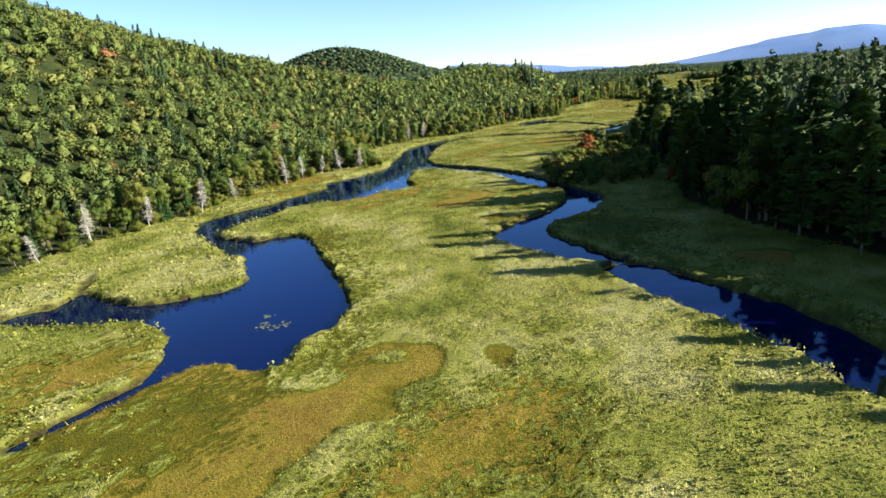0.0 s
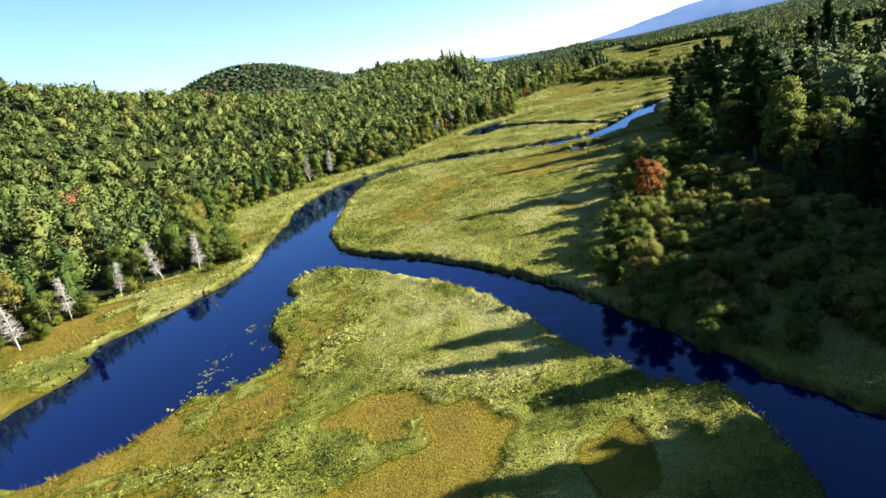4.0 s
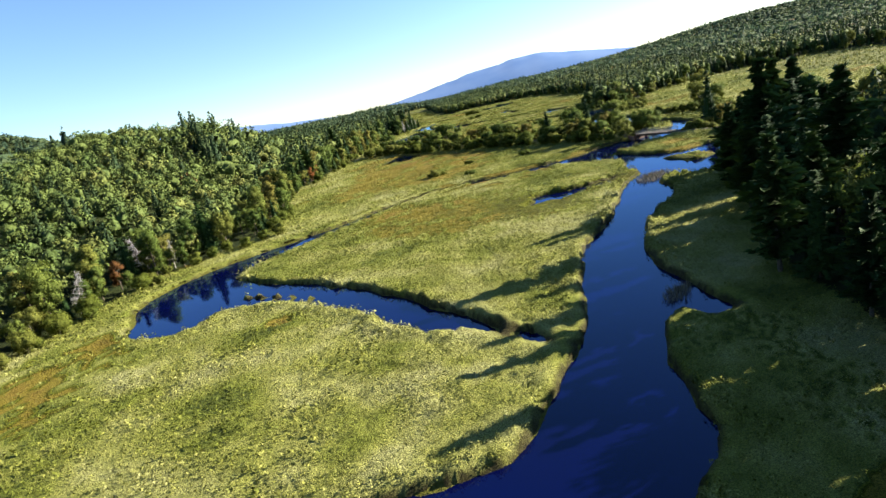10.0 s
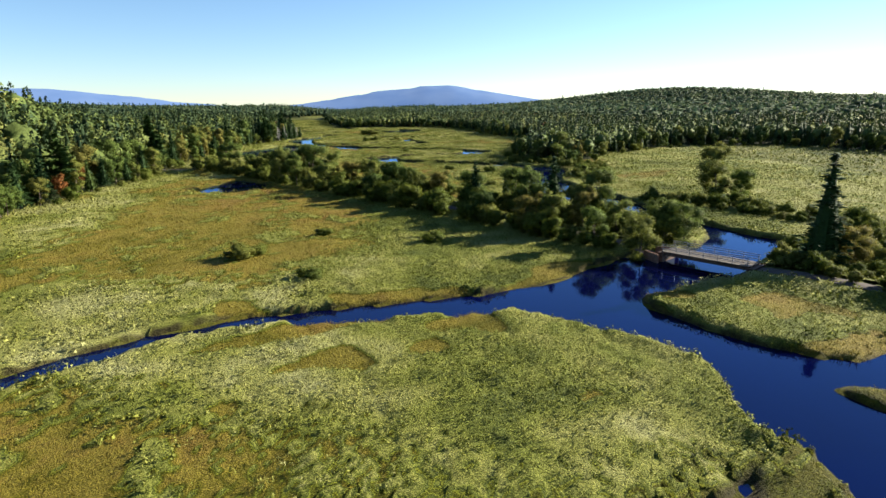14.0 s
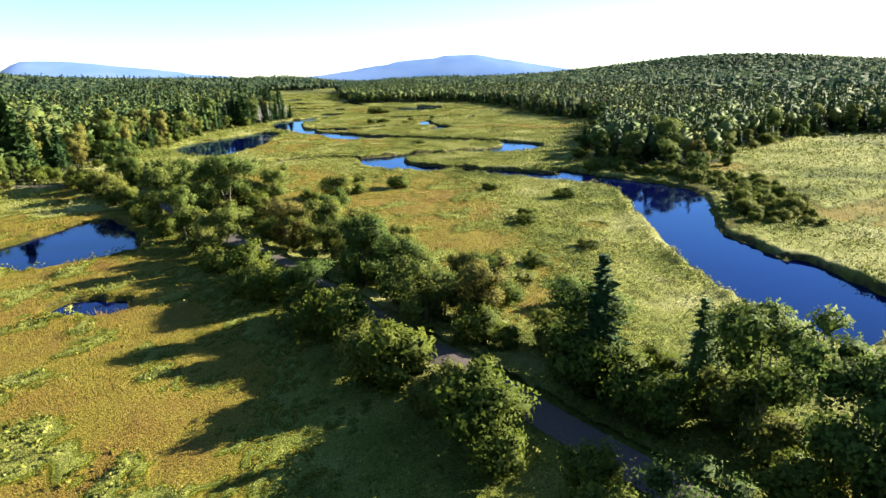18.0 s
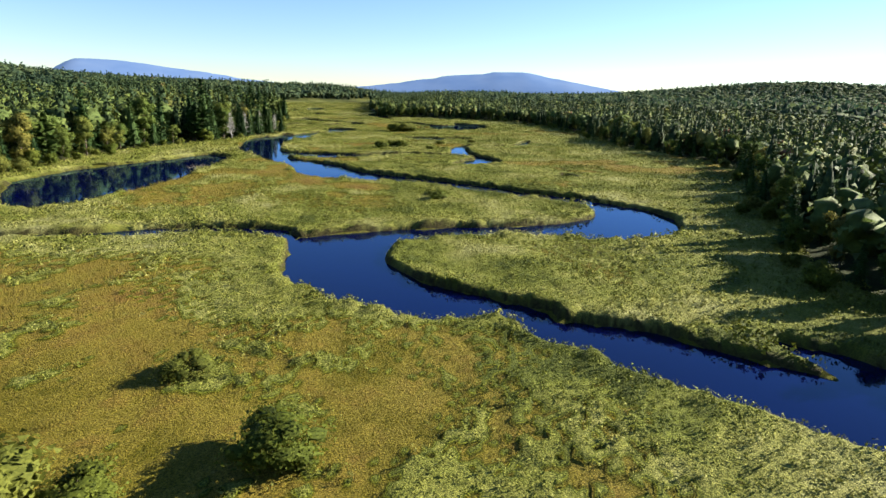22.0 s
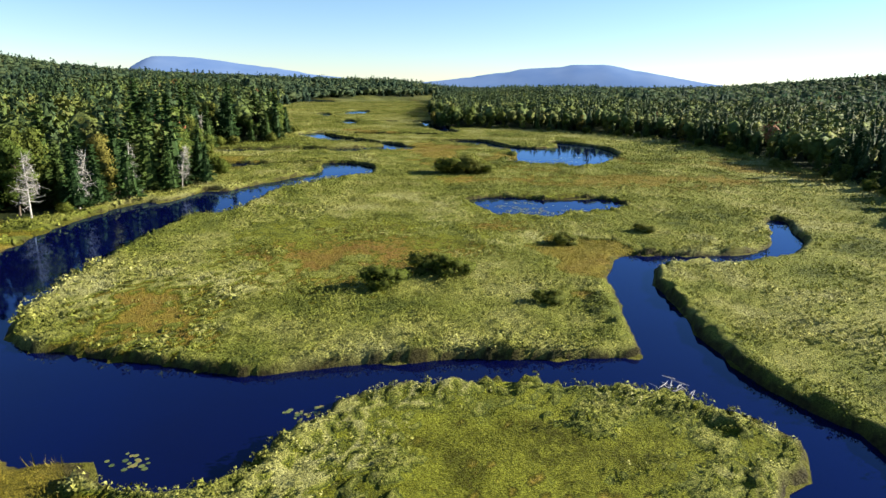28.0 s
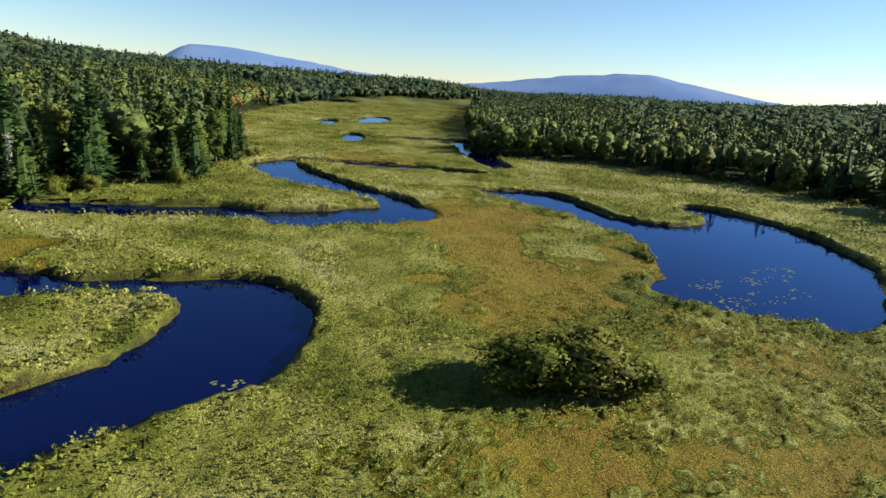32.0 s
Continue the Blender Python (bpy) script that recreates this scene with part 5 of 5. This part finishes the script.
for near, far, step, sprays, blades, big, leaf in ((0, 26, 0.58, 14, 10, 0.4, 0.165), (26, 60, 0.8, 9, 8, 0.52, 0.21), (60, 120, 1.4, 8, 7, 0.75, 0.21), (120, 280, 2.6, 6, 7, 0.75, 0.34)):
    x, y, w, r = marsh_places(step, int(200 + near), near, far, 0.25 + 0.3 * step, 1e9)
    p = growth(x, y)
    p = np.where((w < 1.6) & (p < 0.4) & (wave_noise(x, y, 22, 74) < -0.3), 0.55, p)
    shrubby = p < 0.4
    z = grid_sample(gz, x, y) + (canopy(x, y, w, p)[0] - 0.08 if near < 120 else 0)
    vary = (1 + 0.3 * wave_noise(x, y, 5, 75)) * (1 + 0.25 * smooth(4, 0.5, w))
    for flag, build, count, nm, lb in ((shrubby, shrub_cover, sprays, "marsh_shrubs", "low grey-green sweet gale shrubs covering the marsh"), (~shrubby, sedge_cover, blades, "sedge", "olive, ochre and rust autumn sedge of the wet meadow")):
        k = int(flag.sum())
        low = 1.0 if build is shrub_cover else np.where(p[flag] < 0.66, 0.62, 0.85)
        size = big * r.uniform(0.7, 1.35, k) * vary[flag] * low
        v, f, nrm, tone = build(x[flag], y[flag], z[flag], size, count, int(300 + near), leaf)
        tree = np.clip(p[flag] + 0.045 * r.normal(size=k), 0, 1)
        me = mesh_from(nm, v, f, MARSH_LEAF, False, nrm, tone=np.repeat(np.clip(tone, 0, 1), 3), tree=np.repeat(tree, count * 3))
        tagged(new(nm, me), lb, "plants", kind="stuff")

# bushes standing one by one in the meadow
for x, y, s, v in ((224, 550, 1.1, 2), (216.5, 543, 0.9, 0), (213, 521, 1.0, 0), (215.5, 495, 0.9, 0), (219.5, 495, 0.8, 1), (224, 492, 0.8, 1), (215.5, 486, 0.9, 0), (216.8, 479, 1.0, 1), (237, 509, 0.8, 1), (255.5, 519, 0.9, 1), (233.5, 493, 0.7, 1), (235, 562, 0.8, 1), (238, 550, 0.8, 0), (250.5, 535, 0.7, 1), (228, 550, 0.9, 1), (284, 616.5, 0.6, 0), (286, 621, 0.6, 1), (316, 711.5, 0.8, 0), (322, 715.5, 0.9, 1), (324, 712.5, 0.8, 0), (329, 701.5, 0.7, 1), (358.5, 722.5, 0.7, 1), (344, 721, 0.7, 1), (355, 785.5, 1.0, 2), (358.5, 784, 1.1, 2), (362, 783, 1.0, 0), (362, 790, 0.8, 1), (149.5, 453, 0.8, 0), (153, 455, 0.75, 1), (153.5, 436, 0.7, 1), (179.5, 444, 0.8, 1), (168, 461.5, 0.7, 1), (240, 511.5, 0.8, 1)):
    plant("alder_bush", x, y, 1.1 * s, v, "bushes in the marsh meadow", sink=0.45, name="meadow_bush", spread=1.5)
# alder thicket on the bank below the pine grove
r = np.random.default_rng(81)
THICKET = [(34, 160), (33, 176), (36, 190), (48, 210), (56, 226), (70, 246), (80, 244), (72, 205), (60, 160), (46, 150)]
x, y, d = jittered(THICKET, 3.4, 82, 0.5, 99, (30, 90, 140, 260))
for a, b in zip(x, y):
    plant("roadside_tree", float(a), float(b), r.uniform(0.42, 0.75), None, "alder thicket on the river bank", "dense green alder on the river bank", r, name="alder")
# trees and bushes on the causeway
r = np.random.default_rng(91)
for side, lo, hi, step in ((1, 3.4, 9.5, 1.9), (-1, 3.2, 6.5, 3.2)):
    for yy in np.arange(417, 604, step):
        k = np.interp(yy, [414, 440, 465, 485, 510, 545, 575, 592], [200.3, 200.8, 200.5, 199.6, 198.2, 195.5, 193, 188])
        kind = "roadside_tree" if r.random() < (0.34 if side > 0 else 0.1) else "alder_bush"
        s = r.uniform(0.85, 1.3) if kind == "roadside_tree" else r.uniform(0.8, 1.5)
        plant(kind, float(k + side * r.uniform(lo, hi)), float(yy + r.uniform(-1, 1)), s, None, "trees along the causeway", "" if kind == "roadside_tree" else "tall grey-green bush beside the causeway track", r, name="" if kind == "roadside_tree" else "roadside_bush")
for x, y, kind, s, v in ((206.5, 443, "spruce_tree", 0.68, 0), (206.5, 466, "spruce_tree", 0.55, 0), (210.5, 461, "spruce_tree", 0.55, 2), (211, 397.5, "spruce_tree", 0.82, 0), (203.5, 497, "roadside_tree", 0.74, 2), (200, 538, "roadside_tree", 1.39, 0), (202, 546, "roadside_tree", 1.14, 1), (194, 491, "roadside_tree", 0.84, 0), (205, 484, "roadside_tree", 0.73, 1), (196, 452, "roadside_tree", 0.92, 1), (217, 444, "roadside_tree", 0.84, 0), (198, 435, "roadside_tree", 0.72, 2), (208, 448, "roadside_tree", 0.71, 2), (207, 496, "roadside_tree", 0.60, 2), (208, 540, "roadside_tree", 0.88, 2), (214, 395, "roadside_tree", 0.92, 1), (257, 440, "roadside_tree", 1.11, 0), (262, 444, "roadside_tree", 1.15, 2), (266, 438, "roadside_tree", 0.92, 1), (260, 436, "roadside_tree", 0.84, 0)):
    plant(kind, x, y, s * 1.22, v, "trees along the causeway")
# dark bank at the bridge's far end, and alder rows along the river's outer bank
r = np.random.default_rng(93)
for outline, step, lo, hi, nm in (([(203, 398), (206, 402), (220, 408), (236, 405), (234, 396), (222, 384), (208, 372), (196, 364), (186, 360), (190, 372), (200, 385)], 2.9, 0.45, 0.85, "bushes on the bank beyond the bridge"), ([(228, 386), (236, 400), (241, 415), (242, 432), (240, 448), (246, 450), (250, 432), (248, 412), (242, 394), (232, 382)], 3.0, 0.5, 1.0, "alders on the outer river bank"), ([(262, 486), (271, 497), (281, 501), (286, 510), (288, 521), (286, 532), (280, 540), (290, 545), (296, 530), (296, 516), (292, 502), (282, 492), (268, 480)], 2.5, 0.5, 0.85, "alders on the outer river bank")):
    x, y, d = jittered(outline, step, 94, -0.2, 99, (180, 300, 355, 550))
    for a, b in zip(x, y):
        if grid_sample(gwater, np.array([a]), np.array([b]))[0] > 0.5:
            plant("alder_bush", float(a), float(b), r.uniform(lo, hi), None, nm, "dense dark green alder bush on the river bank", r, name="bank_bush")
for x, y, kind, s, v in ((297, 528, "roadside_tree", 1.2, 0), (303, 534, "roadside_tree", 1.3, 2), (309, 529, "roadside_tree", 1.1, 1), (300, 540, "roadside_tree", 1.1, 2), (296, 520, "roadside_tree", 0.9, 1)):
    plant(kind, x, y, s, v, "trees on the outer river bank", "leafy green tree on the river's outer bank" if kind != "spruce_tree" else "")
plant("roadside_tree", 203.6, 489, 1.3, 0, "trees along the causeway")
plant("roadside_tree", 201.8, 482, 1.25, 1, "trees along the causeway")
plant("red_maple", 54, 207, 0.95, None, "red maples of the grove")
plant("broadleaf_tree", 62, 221, 0.6, 0, "red maples of the grove")
plant("broadleaf_tree", 60, 224, 0.8, 2, "red maples of the grove")
# low undergrowth at the foot of the woods
r = np.random.default_rng(97)
for outline, name, step, box_, scale in ((WEST_WOOD, "undergrowth at the western wood edge", 4.2, (-120, 130, 90, 480), 1.0), (WEST_WOOD, "undergrowth at the northern wood edge", 4.6, (130, 345, 500, 930), 1.0), (EAST_WOOD, "undergrowth at the eastern wood edge", 5.5, (285, 475, 500, 930), 1.0)):
    x, y, d = jittered(outline, step, 98, -3.5, 1.5, box_)
    for a, c in zip(x, y):
        if grid_sample(gwater, np.array([a]), np.array([c]))[0] > 1.5 and r.random() < 0.5:
            plant("alder_bush", float(a), float(c), scale * r.uniform(0.5, 1.1), None, name, "leafy green undergrowth bush at the foot of the wood", r, name="undergrowth_bush")
# bare dead trees along the wood's wet edge
for k in range(3):
    prototype("dead_tree", "bare silver-grey dead tree at the wet wood edge", "dead tree", (make_snag("snag", (8.5, 10, 7)[k], 170 + k),))
r = np.random.default_rng(95)
SNAGS = [(-79, 145), (-64, 171), (-88, 138), (-49, 216), (-57, 208), (-72, 158), (-45, 228), (-60, 190), (-83, 128), (-26, 243), (-38, 236), (-31, 241), (33, 398), (64, 430), (36, 392), (28, 372), (50, 408), (-8, 346), (2, 352), (-14, 338), (70, 428), (286, 764), (293, 772), (299, 782), (278, 758), (307, 858)]
first = {}
for x, y in SNAGS:
    v = int(r.integers(3))
    z = float(grid_sample(gz, np.array([x + 0.0]), np.array([y + 0.0]))[0])
    m = pose(x - r.uniform(0.5, 3.5), y + r.uniform(0, 2), z, r.uniform(-14, 14), r.uniform(-14, 14), r.uniform(0, 360))
    if v not in first:
        text, category, meshes = PROTOTYPES["dead_tree"][v]
        first[v] = tagged(new("dead_tree", meshes[0]), text, category, "dead trees at the wood edge")
        first[v].matrix_basis = m
    else:
        copy_thing(first[v], m)

# ---- road and bridge ----
def ribbon(line, wide, lift):
    p = np.array(line, float)
    t = np.linspace(0, 1, 60)
    seg = np.r_[0, np.cumsum(np.hypot(*np.diff(p, axis=0).T))]
    q = np.stack([np.interp(t * seg[-1], seg, p[:, 0]), np.interp(t * seg[-1], seg, p[:, 1])], -1)
    d = np.gradient(q, axis=0)
    d /= np.linalg.norm(d, axis=1)[:, None]
    side = np.stack([-d[:, 1], d[:, 0]], -1)
    rows_, v = 5, []
    for k in range(rows_):
        o = (k / (rows_ - 1) - 0.5) * wide
        e = q + side * o
        z = grid_sample(gz, q[:, 0], q[:, 1]) + lift - 0.05 * abs(k - 2)
        v.append(np.c_[e, z])
    v = np.stack(v, 1).reshape(-1, 3)
    i = np.arange(len(v)).reshape(60, rows_)
    return v, np.stack([i[:-1, :-1], i[:-1, 1:], i[1:, 1:], i[1:, :-1]], -1).reshape(-1, 4)


for line in (ROAD_LINE[1:], ROAD_EAST):
    v, f = ribbon(line, 2.8, 0.12)
    tagged(new("road", mesh_from("road", v, f, ROAD, True)), "narrow shaded gravel track on a causeway", "road", kind="structure")


def box(bm, x, y, z, sx, sy, sz, turn=0.0, bevel=0.0):
    m = pose(x, y, z, 0, 0, turn) @ Matrix.Diagonal((sx, sy, sz, 1))
    made = bmesh.ops.create_cube(bm, size=1.0, matrix=m)
    if bevel:
        edges = list({e for v in made["verts"] for e in v.link_edges})
        bmesh.ops.bevel(bm, geom=edges, offset=bevel, segments=1, affect="EDGES")
    return bm


bridge = thing("bridge", "weathered timber road bridge with steel railings over the river", "bridge")
bridge.matrix_basis = pose(200.8, 407.7, 1.55, 0, 0, 5)
LONG, WIDE = 12.6, 3.4
for s in (-1, 0, 1):
    part("girder", box(bmesh.new(), s * 1.3, 0, -0.35, 0.3, LONG, 0.5, 0, 0.02), GIRDER, bridge, "dark rusty steel girder")
plank = box(bmesh.new(), 0, 0, 0, WIDE, 0.2, 0.09, 0, 0.008)
plank_mesh = bpy.data.meshes.new("plank")
plank.to_mesh(plank_mesh)
plank.free()
plank_mesh.materials.append(TIMBER)
for k in range(56):
    ob = part("plank", plank_mesh, TIMBER, bridge)
    ob.location = (rng.uniform(-0.03, 0.03), -LONG / 2 + 0.12 + k * 0.2245, rng.uniform(-0.006, 0.006))
for s in (-1, 1):
    for k in range(7):
        part("rail_post", box(bmesh.new(), s * 1.62, -LONG / 2 + 0.3 + k * (LONG - 0.6) / 6, 0.55, 0.09, 0.09, 1.1, 0, 0.01), RAIL, bridge)
    for z in (0.45, 0.78, 1.06):
        part("rail", box(bmesh.new(), s * 1.62, 0, z, 0.06, LONG, 0.09, 0, 0.01), RAIL, bridge)
for s in (-1, 1):
    part("abutment", box(bmesh.new(), 0, s * (LONG / 2 + 0.1), -1.3, 3.6, 0.9, 2.2, 0, 0.05), GIRDER, bridge, "dark timber crib abutment standing in the water")
for s in (-1, 1):
    part("wing_wall", box(bmesh.new(), s * 2.3, LONG / 2 + 1.2, -1.0, 0.25, 3.4, 1.5, s * 24, 0.03), RUST_TIMBER, bridge, "sloping red-brown timber wing wall")

# ---- water lilies ----
n = Nodes("lily_pad")
PAD = n.finish(n.ramp(n.value("tone"), (0.0, (0.05, 0.075, 0.015)), (0.6, (0.13, 0.15, 0.035)), (1.0, (0.2, 0.15, 0.04))), 0.4, 0.5)
LILIES = [[(-26, 75), (-26, 83), (-22, 83), (-22, 77), (-23, 73)], [(-19, 71), (-17, 76), (-15, 74), (-17, 69)], [(73, 286), (77, 287), (79, 284), (76, 280), (72, 282)], [(-16, 189), (-13, 200), (-7, 205), (-6, 190), (-10, 180), (-16, 183)], [(348, 748), (354, 752), (360, 745), (361, 741), (354, 738), (349, 743)], [(291, 690), (295, 690), (296, 687), (293, 688)], [(302, 691), (305, 692), (305, 691), (303, 690)], [(332, 788), (334, 791), (338, 792), (337, 790), (334, 786), (329, 786)], [(152, 378), (155, 377), (152, 375), (150, 376)], [(251, 682), (255, 684), (259, 672), (254, 671)], [(387, 806), (410, 810), (400, 798), (385, 795)]]
r = np.random.default_rng(99)
verts, tones = [], []
for outline in LILIES:
    o = np.array(outline, float)
    lo, hi = o.min(0) - 0.5, o.max(0) + 0.5
    area = np.prod(hi - lo)
    p = r.uniform(lo, hi, (int(min(900, area * 5)), 2))
    d = outline_distance(o, p[:, 0], p[:, 1]) + 1.2 * wave_noise(p[:, 0], p[:, 1], 2.2, 55)
    p = p[(d < 0) & (wave_noise(p[:, 0], p[:, 1], 1.6, 56) > 0.1)]
    p = p[grid_sample(gwater, p[:, 0], p[:, 1]) < -0.6]
    for px, py in p:
        a0, size = r.uniform(0, 6.28), r.uniform(0.1, 0.2)
        a = a0 + np.linspace(0.25, 6.03, 8)
        verts.append(np.stack([px + size * np.cos(a), py + size * np.sin(a), np.full(8, 0.012) + 0.006 * r.random(8)], -1))
        tones.append(np.full(8, r.random()))
if verts:
    v = np.concatenate(verts)
    tagged(new("lily_pads", mesh_from("lily_pads", v, np.arange(len(v)).reshape(-1, 8), PAD, False, tone=np.concatenate(tones))), "floating green and bronze water lily pads", "water lilies", kind="stuff")

# ---- driftwood at the channel mouth ----
r = np.random.default_rng(103)
pile = thing("driftwood_pile", "heap of grey sticks where two channels meet", "driftwood")
pile.matrix_basis = pose(328.6, 684.6, 0.0)
for k in range(16):
    c, a = r.normal(size=2) * (0.5, 0.9), r.uniform(0, math.pi)
    half = r.uniform(0.3, 0.8)
    d = np.array([math.cos(a), math.sin(a), r.uniform(-0.15, 0.25)]) * half
    p = np.array([c[0], c[1], 0.06 + 0.015 * k])
    v, f = tube([p - d, p + r.normal(size=3) * 0.05, p + d], [0.03, 0.04, 0.02], 5)
    part("stick", mesh_from("stick", v, f, DEAD_WOOD, True), None, pile)

# ---- reeds standing in the shallows ----
n = Nodes("dry_reed")
REED = n.finish(n.ramp(n.value("tone"), (0.0, (0.1, 0.085, 0.05)), (1.0, (0.3, 0.26, 0.17))), 0.8, 0.2)
r = np.random.default_rng(105)
spots = []
for outline, count in (([(158.4, 372.3), (161.2, 372.0), (163.6, 369.3), (163.1, 367.2), (155.7, 364.0), (152.5, 365.1), (153.5, 368.3)], 420), ([(112.0, 321.7), (114.8, 321.1), (111.2, 318.4), (109.2, 319.3)], 160), ([(250, 682), (256, 686), (260, 676), (255, 672)], 80)):
    o = np.array(outline, float)
    p = r.uniform(o.min(0), o.max(0), (count * 3, 2))
    spots.append(p[outline_distance(o, p[:, 0], p[:, 1]) < 0][:count])
p = np.concatenate(spots)
p = p[grid_sample(gwater, p[:, 0], p[:, 1]) < -0.3]
v, f, _, tone = sedge_cover(p[:, 0], p[:, 1], np.full(len(p), -0.05), r.uniform(0.5, 0.95, len(p)), 4, 106, 0)
tagged(new("reeds", mesh_from("reeds", v, f, REED, False, tone=np.repeat(np.clip(tone, 0, 1), 3))), "thin dry reeds standing in shallow water", "reeds", kind="stuff")
